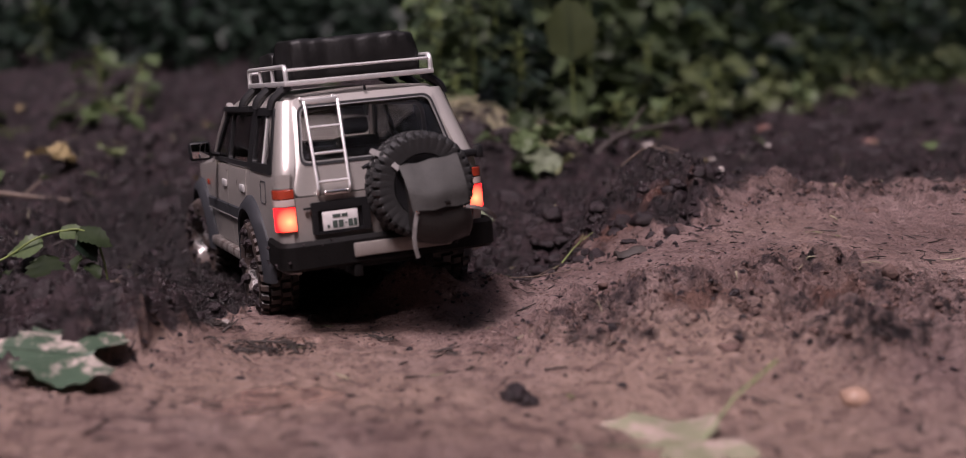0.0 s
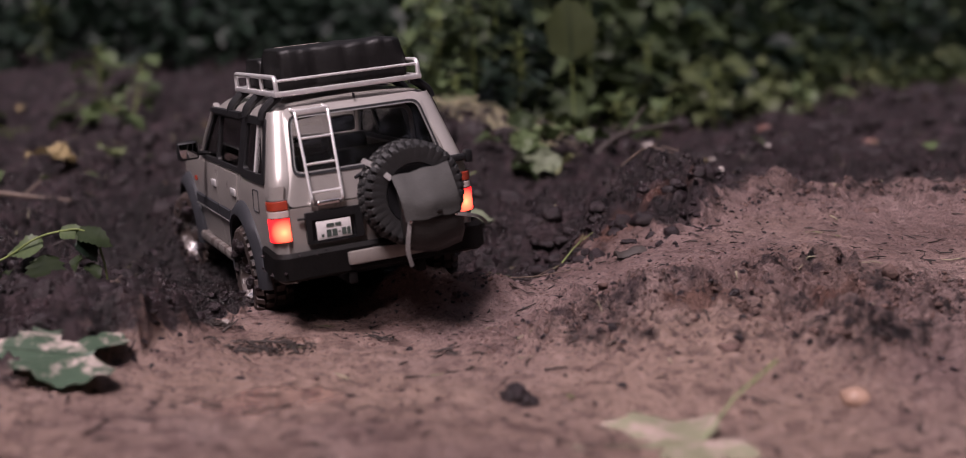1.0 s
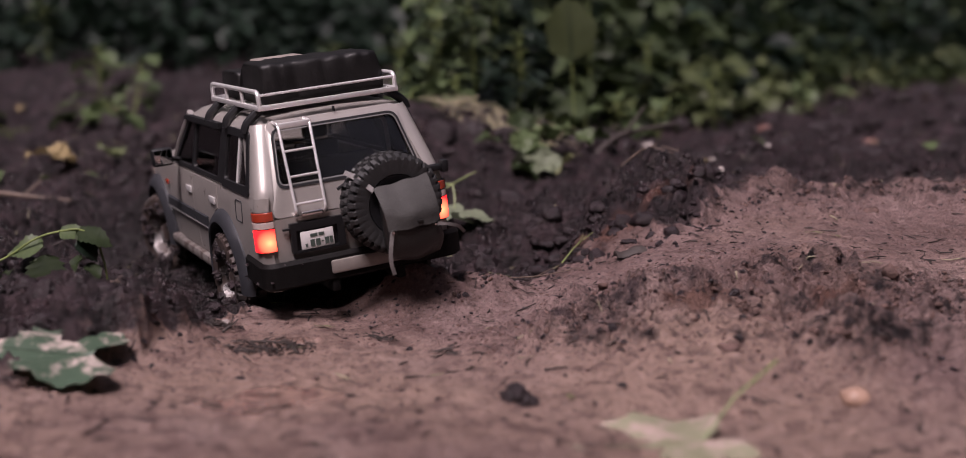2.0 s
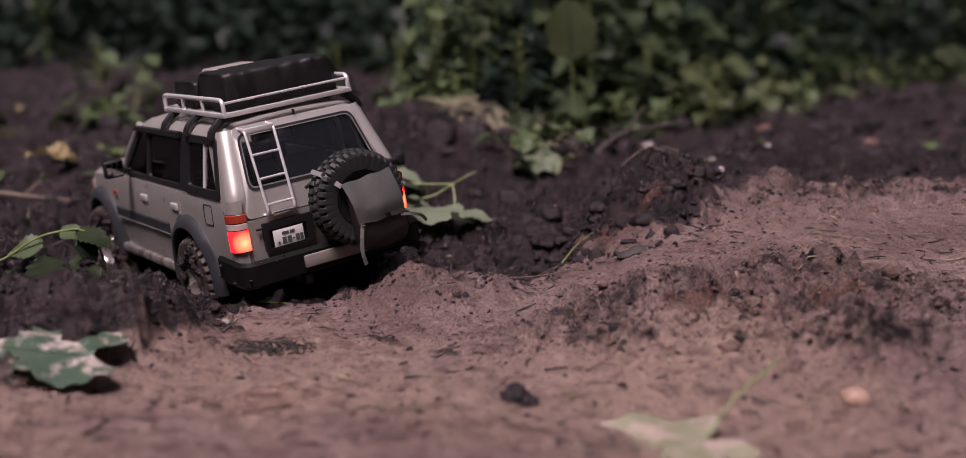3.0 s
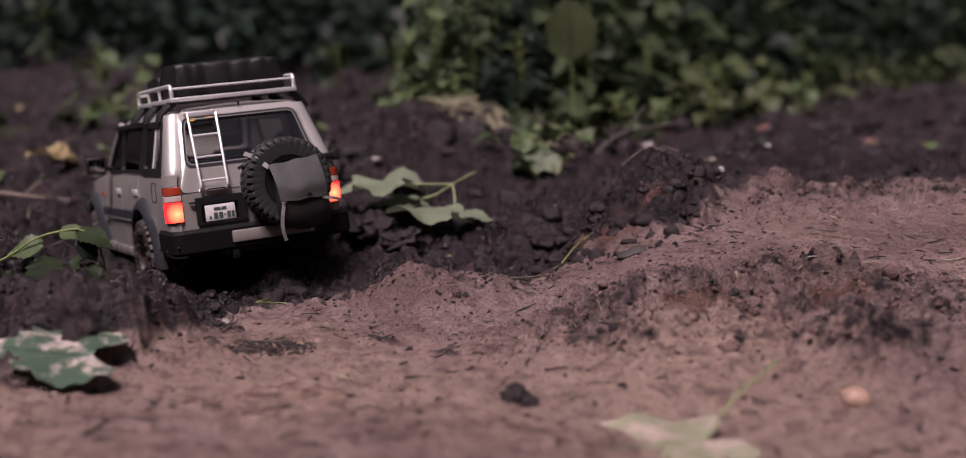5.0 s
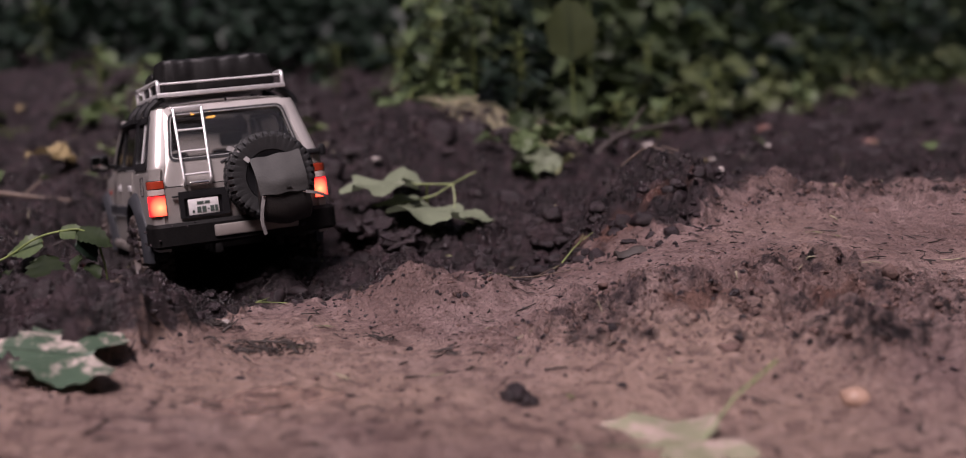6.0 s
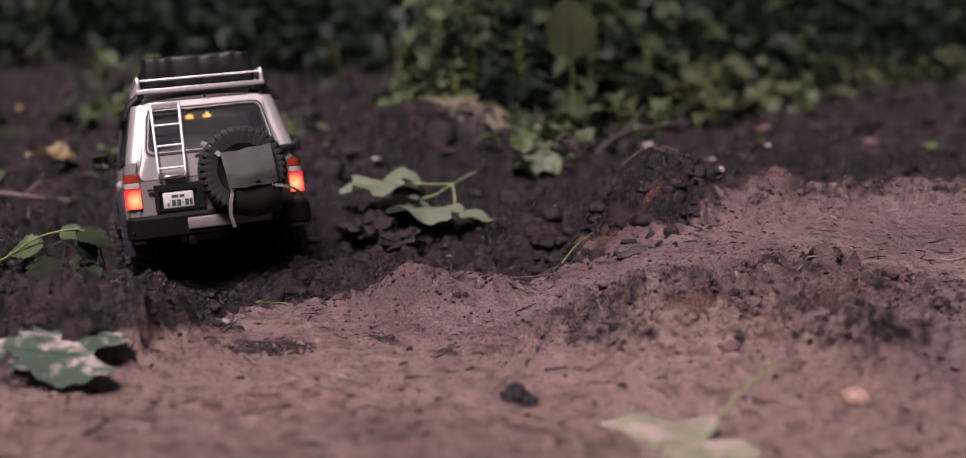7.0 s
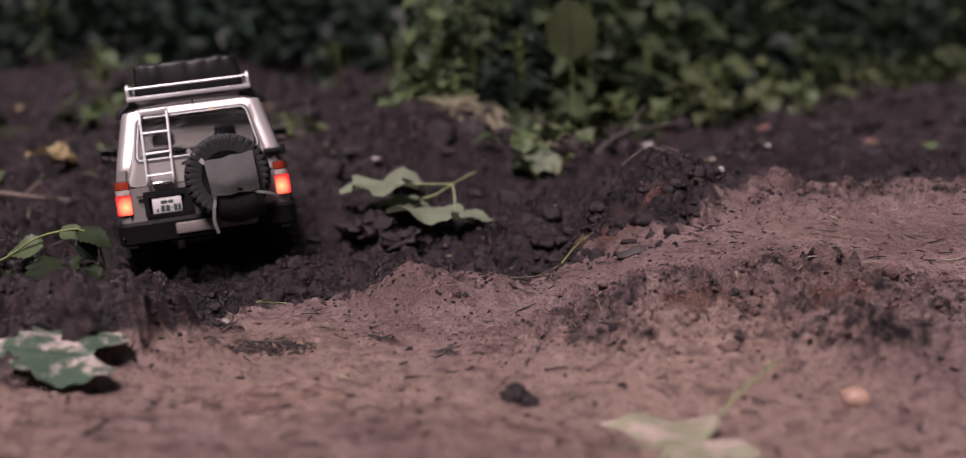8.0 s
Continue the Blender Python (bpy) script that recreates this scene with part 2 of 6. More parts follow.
TWIG = plain("dead_twig", (0.12, 0.085, 0.065), 0.7, spread=0.35, scale=120, bump=0.0005)
BARK = plain("dark_twig", (0.03, 0.022, 0.019), 0.7, spread=0.35, scale=120, bump=0.0005)
STONE = plain("tan_stone", (0.30, 0.19, 0.14), 0.5, spread=0.2, scale=60, bump=0.0004)
BRICK = plain("red_crumb", (0.15, 0.072, 0.058), 0.75, spread=0.25, scale=90, bump=0.001)
WHITE_BIT = plain("white_crumb", (0.25, 0.22, 0.205), 0.6, spread=0.15, scale=90, bump=0.0005)


# ---- building helpers ----
def mesh_of(name, bm, mat, smooth=40):
    bmesh.ops.recalc_face_normals(bm, faces=bm.faces)
    me = bpy.data.meshes.new(name)
    bm.to_mesh(me)
    bm.free()
    me.materials.append(mat)
    if smooth:
        me.shade_smooth()
        me.set_sharp_from_angle(angle=radians(smooth))
    return me


def part(name, bm, mat, parent, label="", smooth=40):
    """One mesh under a thing or under a part."""
    ob = new(name, mesh_of(name, bm, mat, smooth))
    ob.parent = parent
    return tagged(ob, label)


def thing(name, label, category, at=None, group="", kind=""):
    ob = new(name)
    ob.empty_display_size = 0.02
    ob.matrix_basis = at or Matrix()
    return tagged(ob, label, category, group, kind)


def box(bm, lo, hi, bevel=0.0, segments=2, turn=None):
    made = bmesh.ops.create_cube(bm, size=1.0)["verts"]
    size = Vector(hi) - Vector(lo)
    mid = (Vector(hi) + Vector(lo)) / 2
    for v in made:
        v.co = Vector((v.co.x * size.x, v.co.y * size.y, v.co.z * size.z))
    if bevel:
        edges = list({e for v in made for e in v.link_edges})
        out = bmesh.ops.bevel(bm, geom=edges, offset=bevel, segments=segments, affect="EDGES", profile=0.5)
        made = list({v for f in out["faces"] for v in f.verts} | {v for v in made if v.is_valid})
    for v in made:
        v.co = (turn @ v.co if turn else v.co) + mid
    return made


def tube(bm, points, radius, sides=8, closed=False, caps=True):
    """A round bar along points; radius is one number or one for each point."""
    pts = [Vector(p) for p in points]
    n = len(pts)
    radii = radius if isinstance(radius, (list, tuple)) else [radius] * n
    rings, side = [], None
    for i, p in enumerate(pts):
        a = pts[i - 1] if i or closed else p
        b = pts[(i + 1) % n] if i < n - 1 or closed else p
        along = (b - a).normalized()
        if side is None:
            side = along.orthogonal().normalized()
        side = (side - along * side.dot(along)).normalized()
        up = along.cross(side)
        rings.append([bm.verts.new(p + radii[i] * (math.cos(w) * side + math.sin(w) * up)) for w in [2 * math.pi * k / sides for k in range(sides)]])
    for i in range(n if closed else n - 1):
        r0, r1 = rings[i], rings[(i + 1) % n]
        for k in range(sides):
            bm.faces.new((r0[k], r0[(k + 1) % sides], r1[(k + 1) % sides], r1[k]))
    if caps and not closed:
        bm.faces.new(rings[0][::-1])
        bm.faces.new(rings[-1])


def bend(points, radius, steps=4):
    """A polyline with its inner corners rounded."""
    pts = [Vector(p) for p in points]
    out = [pts[0]]
    for a, b, c in zip(pts, pts[1:], pts[2:]):
        d0, d1 = (a - b), (c - b)
        r = min(radius, d0.length * 0.45, d1.length * 0.45)
        p0, p1 = b + d0.normalized() * r, b + d1.normalized() * r
        out += [(1 - s) ** 2 * p0 + 2 * s * (1 - s) * b + s * s * p1 for s in [k / steps for k in range(steps + 1)]]
    return out + [pts[-1]]


def rounded(corners, radius, steps=4):
    """A closed 2D loop through corners with round corners, always the same count of points a corner."""
    pts = [Vector(c) for c in corners]
    out = []
    for i, b in enumerate(pts):
        a, c = pts[i - 1], pts[(i + 1) % len(pts)]
        d0, d1 = a - b, c - b
        r = min(radius, d0.length * 0.45, d1.length * 0.45)
        p0, p1 = b + d0.normalized() * r, b + d1.normalized() * r
        out += [(1 - s) ** 2 * p0 + 2 * s * (1 - s) * b + s * s * p1 for s in [k / steps for k in range(steps + 1)]]
    return out


def ring_panel(bm, outer, inner, place, depth):
    """A panel between two 2D loops of one count, laid by place(u, v, d), with thickness depth."""
    rows = [[bm.verts.new(place(p[0], p[1], d)) for p in loop] for loop, d in ((outer, 0), (inner, 0), (inner, depth), (outer, depth))]
    n = len(outer)
    for a, b in zip(rows, rows[1:] + rows[:1]):
        for k in range(n):
            bm.faces.new((a[k], a[(k + 1) % n], b[(k + 1) % n], b[k]))


def slab(bm, loop, place, depth):
    """A solid plate whose outline is a 2D loop."""
    a = [bm.verts.new(place(p[0], p[1], 0)) for p in loop]
    b = [bm.verts.new(place(p[0], p[1], depth)) for p in loop]
    n = len(loop)
    bm.faces.new(a)
    bm.faces.new(b[::-1])
    for k in range(n):
        bm.faces.new((a[k], a[(k + 1) % n], b[(k + 1) % n], b[k]))


def sheet(bm, rows):
    """Quads over rows of points of one length."""
    made = [[bm.verts.new(p) for p in row] for row in rows]
    for r0, r1 in zip(made, made[1:]):
        for k in range(len(r0) - 1):
            bm.faces.new((r0[k], r0[k + 1], r1[k + 1], r1[k]))
    return made


def thicken(bm, depth):
    bmesh.ops.recalc_face_normals(bm, faces=bm.faces)
    bmesh.ops.solidify(bm, geom=list(bm.faces), thickness=depth)


def lathe(bm, profile, axis, sides=32, centre=(0, 0, 0)):
    """Turn (radius, along) pairs about the x or y axis."""
    c = Vector(centre)
    rows = []
    for r, s in profile:
        row = []
        for k in range(sides):
            w = 2 * math.pi * k / sides
            p = (s, r * math.cos(w), r * math.sin(w)) if axis == "x" else (r * math.cos(w), s, r * math.sin(w))
            row.append(bm.verts.new(c + Vector(p)))
        rows.append(row)
    for a, b in zip(rows, rows[1:]):
        for k in range(sides):
            bm.faces.new((a[k], a[(k + 1) % sides], b[(k + 1) % sides], b[k]))
    for row in (rows[0], rows[-1]):
        bm.faces.new(row)


def smoothstep(a, b, v):
    s = np.clip((v - a) / (b - a), 0, 1)
    return s * s * (3 - 2 * s)


def from_arrays(name, co, quads, mat, smooth=True):
    me = bpy.data.meshes.new(name)
    me.vertices.add(len(co))
    me.vertices.foreach_set("co", np.asarray(co, np.float32).ravel())
    size = quads.shape[1]
    me.loops.add(quads.size)
    me.loops.foreach_set("vertex_index", quads.astype(np.int32).ravel())
    me.polygons.add(len(quads))
    me.polygons.foreach_set("loop_start", np.arange(0, quads.size, size, dtype=np.int32))
    me.polygons.foreach_set("use_smooth", np.full(len(quads), smooth))
    me.update(calc_edges=True)
    me.materials.append(mat)
    return me


# ---- the ground: one sheet of mud ----
def lattice(ix, iy, seed):
    h = (ix.astype(np.int64) * 374761393 + iy.astype(np.int64) * 668265263 + seed * 974634777) & 0x7FFFFFFF
    h = ((h ^ (h >> 13)) * 1274126177) & 0x7FFFFFFF
    return ((h ^ (h >> 16)) & 0xFFFF) / 65535.0


def value_noise(x, y, seed):
    ix, iy = np.floor(x), np.floor(y)
    fx, fy = x - ix, y - iy
    ux, uy = fx ** 3 * (fx * (6 * fx - 15) + 10), fy ** 3 * (fy * (6 * fy - 15) + 10)
    a, b = lattice(ix, iy, seed), lattice(ix + 1, iy, seed)
    c, d = lattice(ix, iy + 1, seed), lattice(ix + 1, iy + 1, seed)
    return (a + (b - a) * ux) * (1 - uy) + (c + (d - c) * ux) * uy - 0.5


def fbm(x, y, size, octaves, seed, gain=0.5, billow=False):
    total, amp, freq = np.zeros_like(x), 1.0, 1.0 / size
    for k in range(octaves):
        turn = 0.7 * k
        u = (x * math.cos(turn) - y * math.sin(turn)) * freq + 17.3 * k
        v = (x * math.sin(turn) + y * math.cos(turn)) * freq - 9.1 * k
        n = value_noise(u, v, seed + k)
        total += amp * (np.abs(n) - 0.12 if billow else n)
        amp, freq = amp * gain, freq * 2.03
    return total


def knoll(x, y, cx, cy, rx, ry, h, turn=0.0):
    c, s = math.cos(radians(turn)), math.sin(radians(turn))
    u, v = (x - cx) * c + (y - cy) * s, -(x - cx) * s + (y - cy) * c
    return h * np.exp(-((u / rx) ** 2) - (v / ry) ** 2)


def wheel_places():
    spots = []
    for (t0, m0), (t1, m1) in zip(TRUCK_PATH, TRUCK_PATH[1:]):
        for s in (0.0, 0.34, 0.67):
            m = m0.lerp(m1, s)
            spots += [m @ Vector((side * TRACK, y, HUB_Z - WHEEL_R)) for y in (AXLE_REAR, AXLE_FRONT) for side in (-1, 1)]
    return np.array(spots)


SPOTS = wheel_places()


def mud_edge(x):
    """How far back the pale packed mud reaches."""
    return np.interp(x, [-3, -0.6, -0.35, -0.275, -0.245, -0.226, -0.212, -0.16, -0.126, -0.10, -0.05, 0.0, 0.05, 0.09, 0.13, 0.18, 0.22, 0.26, 0.33, 0.5, 0.8, 1.5],
                     [0.7, 0.90, 0.945, 0.965, 1.00, 1.07, 1.17, 1.22, 1.20, 1.21, 1.225, 1.245, 1.28, 1.31, 1.30, 1.29, 1.33, 1.42, 1.47, 1.55, 1.64, 1.85])


def crumbs(x, y, size, seed, fill=0.75):
    """Crumbs of soil pressed together: a dome in each cell of a jittered grid, 0 in the gaps, some cells empty."""
    ix, iy = np.floor(x / size), np.floor(y / size)
    best = np.zeros_like(x)
    for dx in (-1, 0, 1):
        for dy in (-1, 0, 1):
            cx, cy = ix + dx, iy + dy
            px, py = (cx + lattice(cx, cy, seed)) * size, (cy + lattice(cx, cy, seed + 1)) * size
            tall, wide, slant = lattice(cx, cy, seed + 2), 0.45 + 0.5 * lattice(cx, cy, seed + 3), lattice(cx, cy, seed + 4) - 0.5
            u, v = (x - px) / (size * wide), (y - py) / (size * wide)
            d = u * u + v * v
            dome = np.sqrt(np.clip(1 - d, 0, 1)) * (0.35 + 0.65 * tall) * wide * (1 + 0.6 * slant * u)
            best = np.maximum(best, np.where(tall < fill, dome, 0))
    return best


def coarse_at(x, y):
    """1 on the trodden, clotted parts of the bank."""
    patch = knoll(x, y, 0.10, 1.045, 0.085, 0.055, 1.1) + knoll(x, y, 0.21, 1.06, 0.13, 0.075, 1.1) + knoll(x, y, 0.33, 1.02, 0.14, 0.10, 0.9) + knoll(x, y, 0.24, 0.92, 0.12, 0.05, 0.6)
    patch = patch + knoll(x, y, -0.040, 1.180, 0.065, 0.03, 0.6) + knoll(x, y, 0.09, 1.34, 0.06, 0.05, 0.6) + knoll(x, y, 0.29, 1.43, 0.06, 0.03, 0.7) + knoll(x, y, 0.60, 1.56, 0.18, 0.045, 0.9) + knoll(x, y, 0.42, 1.44, 0.28, 0.06, 0.8)
    return np.clip(patch + 1.1 * fbm(x, y, 0.07, 4, 19) * np.minimum(patch * 2, 1), 0, 1)


def churned_at(x, y):
    """1 where the mud is dark and churned, 0 where it is pale and packed."""
    wob = 0.10 * fbm(x, y, 0.12, 4, 11) + 0.03 * fbm(x, y, 0.03, 3, 13)
    dark = smoothstep(-0.050, 0.030, y - mud_edge(x + 0.5 * wob) + wob)
    clots = coarse_at(x, y) * (0.20 + 0.34 * smoothstep(-0.15, 0.15, fbm(x, y, 0.035, 4, 23)))
    return np.clip(np.maximum(dark, clots), 0, 1)


def puddle_at(x, y):
    """1 where a film of water lies on the packed mud before the rut."""
    spot = knoll(x, y, -0.155, 0.868, 0.034, 0.030, 1.0) + knoll(x, y, -0.128, 0.895, 0.030, 0.022, 0.9) + knoll(x, y, -0.150, 1.04, 0.030, 0.014, 0.6)
    return smoothstep(0.36, 0.62, spot + 1.0 * fbm(x, y, 0.022, 4, 91) * np.minimum(1, 3 * spot))


def ground_smooth(x, y):
    z = 0.004 + 0.0 * x
    bank = np.interp(y, [0.6, 0.85, 1.0, 1.13, 1.3, 1.45, 1.62, 1.9, 3.0], [0.0, 0.006, 0.026, 0.050, 0.058, 0.075, 0.050, 0.036, 0.03])
    z = z + bank * smoothstep(-0.03, 0.26, x - 0.02 * np.sin(9 * y)) * (1 - 0.25 * smoothstep(0.9, 2.0, x))
    z = z + knoll(x, y, 0.165, 1.45, 0.075, 0.09, 0.036) + knoll(x, y, 0.57, 1.58, 0.17, 0.10, 0.022)
    z = z + knoll(x, y, 0.10, 1.06, 0.07, 0.06, 0.012) + knoll(x, y, 0.25, 1.12, 0.12, 0.08, 0.008)
    z = z + knoll(x, y, -0.045, 1.172, 0.062, 0.034, 0.034) - knoll(x, y, 0.04, 1.36, 0.06, 0.08, 0.02)
    z = z + knoll(x, y, -0.33, 1.02, 0.09, 0.075, 0.036) + knoll(x, y, -0.46, 1.15, 0.16, 0.13, 0.03)
    z = z + knoll(x, y, -0.09, 1.60, 0.14, 0.12, 0.022)
    z = z + knoll(x, y, -0.10, 2.02, 0.24, 0.20, 0.118) + knoll(x, y, 0.16, 2.15, 0.16, 0.15, 0.02)
    back = np.interp(y, [1.3, 1.7, 2.5, 4.5, 9, 20, 60], [0.0, 0.014, 0.06, 0.165, 0.30, 0.6, 1.2])
    right = np.interp(y, [1.3, 1.7, 2.5, 4.5, 9, 20, 60], [0.0, 0.0, 0.01, 0.04, 0.16, 0.5, 1.2])
    s = smoothstep(0.2, -0.5, x / np.maximum(y / 2.2, 1))
    return z + back * s + right * (1 - s)


def ground_height(x, y):
    x, y = np.asarray(x, float), np.asarray(y, float)
    z = ground_smooth(x, y)
    calm = np.ones_like(z)
    near = (np.abs(x) < 1.2) & (y > 0.9) & (y < 2.2)
    if near.any():
        xs, ys = x[near], y[near]
        total, weight = np.zeros_like(xs), np.zeros_like(xs)
        for px, py, pz in SPOTS:
            w = np.exp(-((xs - px) ** 2 + (ys - py) ** 2) / 0.038 ** 2)
            total += w * (pz + 0.009)
            weight += w
        level = total / (weight + 1e-9)
        k = 1 - np.exp(-1.2 * weight)
        z[near] = z[near] * (1 - k) + level * k
        calm[near] = 1 - 0.5 * k
    ch, co = churned_at(x, y), coarse_at(x, y)
    dark = ch * (1 - 0.5 * co)
    fade = 1 / (1 + np.clip(y - 3, 0, 60) * 0.3)
    far = smoothstep(1.7, 2.3, y)
    z = z + 0.07 * smoothstep(1.8, 2.6, y) * fbm(x, y, 0.38, 4, 77, 0.55)
    wx, wy = x + 0.030 * fbm(x, y, 0.06, 3, 37), y + 0.030 * fbm(x, y, 0.06, 3, 41)
    sx, sy = x + 0.010 * fbm(x, y, 0.016, 2, 43), y + 0.010 * fbm(x, y, 0.016, 2, 45)
    clump = np.abs(fbm(wx, wy, 0.085, 5, 31, 0.55))
    crest = fbm(wx, wy, 0.036, 4, 47, 0.62, True)
    clod = crumbs(wx, wy, 0.040, 101, 0.6)
    z = z + dark * calm * fade * (0.030 * fbm(x, y, 0.20, 3, 29) + 0.045 * (clump - 0.12) + 0.016 * crest + 0.020 * clod)
    z = z + far * ch * fade * (0.040 * crumbs(x + 0.06 * fbm(x, y, 0.15, 3, 38), y + 0.06 * fbm(x, y, 0.15, 3, 39), 0.11, 111, 0.55) + 0.05 * fbm(x, y, 0.10, 3, 49, 0.6, True))
    close = (np.abs(x) < 1.0) & (y > 0.75) & (y < 2.1)
    if close.any():
        u, v, loose_soil, packed = sx[close], sy[close], np.maximum(dark, 0.55 * co)[close], ((1 - ch) * (1 - co))[close]
        patchy = smoothstep(-0.12, 0.12, fbm(u, v, 0.05, 3, 87))
        z[close] += loose_soil * (0.018 * crumbs(u, v, 0.018, 121, 0.62) * patchy + 0.0075 * crumbs(u, v, 0.0085, 131, 0.8) + 0.005 * fbm(u, v, 0.009, 2, 53, 0.6))
        z[close] += packed * (0.0034 * crumbs(u, v, 0.010, 141, 0.35) * patchy + 0.0022 * fbm(u, v, 0.011, 2, 57, 0.6) + 0.0030 * crumbs(x[close], y[close], 0.035, 145, 0.3))
    z = z + (1 - ch) * (0.010 * fbm(x, y, 0.16, 5, 61, 0.5) + 0.0035 * fbm(wx, wy, 0.024, 3, 67, 0.6, True))
    z = z + co * (1 - 0.4 * ch) * (0.036 * (np.abs(fbm(wx, wy, 0.075, 3, 71, 0.5)) - 0.1) + 0.034 * fbm(wx, wy, 0.034, 4, 73, 0.55, True) + 0.012 * crumbs(wx, wy, 0.03, 151, 0.5))
    film = puddle_at(x, y)
    return z * (1 - film) + film * (0.004 + 0.11 * np.clip(y - 0.878, 0, 0.05))


def spread_axis(lo, hi, step, far_lo, far_hi, grow=1.22):
    inner = list(np.arange(lo, hi, step))
    up, s, v = [], step, inner[-1]
    while v < far_hi:
        s *= grow
        v += s
        up.append(v)
    down, s, v = [], step, inner[0]
    while v > far_lo:
        s *= grow
        v -= s
        down.append(v)
    return np.array(down[::-1] + inner + up)


def ground():
    xs = spread_axis(-0.56, 0.66, 0.0023, -90, 90, 1.06)
    ys = spread_axis(0.84, 1.66, 0.0023, -60, 160, 1.026)
    gx, gy = np.meshgrid(xs, ys)
    fx, fy = gx.ravel(), gy.ravel()
    height = ground_height(fx, fy)
    loosened = np.maximum(churned_at(fx, fy), coarse_at(fx, fy)) * (fy < 2.6) * (fy > 0.7) * (np.abs(fx) < 1.0)
    co = np.stack([fx + loosened * 0.009 * fbm(fx, fy, 0.020, 2, 81), fy + loosened * 0.009 * fbm(fx, fy, 0.020, 2, 83), height], 1)
    w, h = len(xs), len(ys)
    idx = np.arange(w * h).reshape(h, w)
    quads = np.stack([idx[:-1, :-1], idx[:-1, 1:], idx[1:, 1:], idx[1:, :-1]], -1).reshape(-1, 4)
    me = from_arrays("ground", co, quads, MUD)
    px, py = co[:, 0], co[:, 1]
    ch, coarse = churned_at(px, py), coarse_at(px, py)
    # shallow puddles: on the packed mud, and in the hollows of the rut
    wet = puddle_at(px, py)
    wet = np.maximum(wet, ch * 0.45 * smoothstep(0.04, -0.02, co[:, 2]))
    wet = np.maximum(wet, ch * 0.6 * smoothstep(0.10, 0.18, fbm(px, py, 0.02, 3, 93)))
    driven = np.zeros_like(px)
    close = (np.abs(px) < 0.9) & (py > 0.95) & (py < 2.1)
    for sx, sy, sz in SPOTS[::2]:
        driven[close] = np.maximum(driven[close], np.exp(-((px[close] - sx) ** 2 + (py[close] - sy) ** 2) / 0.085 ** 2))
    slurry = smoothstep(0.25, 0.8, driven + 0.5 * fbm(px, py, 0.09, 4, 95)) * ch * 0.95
    # broad patch where the foreground's sheen is put into the base colour
    painted_sheen = np.clip(knoll(px, py, -0.03, 0.89, 0.32, 0.20, 1.1) + 1.0 * fbm(px, py, 0.16, 4, 97) - 0.15, 0, 0.85)
    clay = knoll(px, py, 0.128, 1.345, 0.030, 0.028, 1.3) + knoll(px, py, 0.20, 1.36, 0.05, 0.02, 0.6) + knoll(px, py, 0.165, 1.01, 0.05, 0.02, 0.7) + knoll(px, py, 0.27, 1.03, 0.05, 0.03, 0.6)
    clay = smoothstep(0.3, 0.9, clay + 0.9 * fbm(px, py, 0.03, 3, 99)) * (clay > 0.1) * 0.8
    for name, values in (("churned", ch), ("wet", wet), ("painted_sheen", painted_sheen), ("slurry", slurry), ("clay", clay), ("rough", np.maximum(ch, coarse))):
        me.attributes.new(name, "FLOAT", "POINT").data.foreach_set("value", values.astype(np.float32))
    return tagged(new("ground", me), "packed brown mud and churned dark wet mud", "ground", kind="structure")


ground()


def gz(x, y):
    return float(ground_height(np.array([x]), np.array([y]))[0])


# ---- the truck, one tenth of full size ----
def lump(bm, at, size, seed, squash=0.7, detail=2, rough=1.0):
    made = bmesh.ops.create_icosphere(bm, subdivisions=detail, radius=1.0)["verts"]
    for v in made:
        d = v.co.normalized()
        k = 1 + rough * 0.45 * noise.noise(d * 1.4 + Vector((seed, 0, 0))) + rough * 0.26 * noise.noise(d * 3.6 + Vector((0, seed, 0))) + rough * 0.20 * noise.noise(d * 7.5 + Vector((0, 0, seed)))
        v.co = Vector(at) + Vector((d.x, d.y, d.z * squash)) * k * size


def side_x(z):
    """Half the width of the body at a height."""
    return float(np.interp(z, [0.045, 0.06, 0.09, 0.105, 0.125, 0.137, 0.19, 0.2], [0.083, 0.0855, 0.0875, 0.0875, 0.0865, 0.0845, 0.0725, 0.069]))


def rear_y(z):
    return float(np.interp(z, [0.05, 0.075, 0.115, 0.135, 0.142, 0.185, 0.197], [0.004, 0.002, 0.001, 0.003, 0.006, 0.029, 0.036]))


def arch_floor(y, radius, sill=0.054):
    z = sill
    for yc in (AXLE_REAR, AXLE_FRONT):
        d = radius * radius - (y - yc) ** 2
        if d > 0:
            z = max(z, 0.050 + math.sqrt(d))
    return z


def belt(y):
    return float(np.interp(y, [0, 0.29, 0.31, 0.45, 0.462], [0.135, 0.135, 0.134, 0.124, 0.121]))


def nose_in(y):
    """How far the sides draw in towards the nose and the tail."""
    tail = 0.010 * (1 - math.sqrt(max(0.0, 1 - (1 - min(y, 0.012) / 0.012) ** 2)))
    nose = float(np.interp(y, [0.30, 0.40, 0.44, 0.458, 0.466], [0, 0.003, 0.006, 0.012, 0.022]))
    return tail + nose


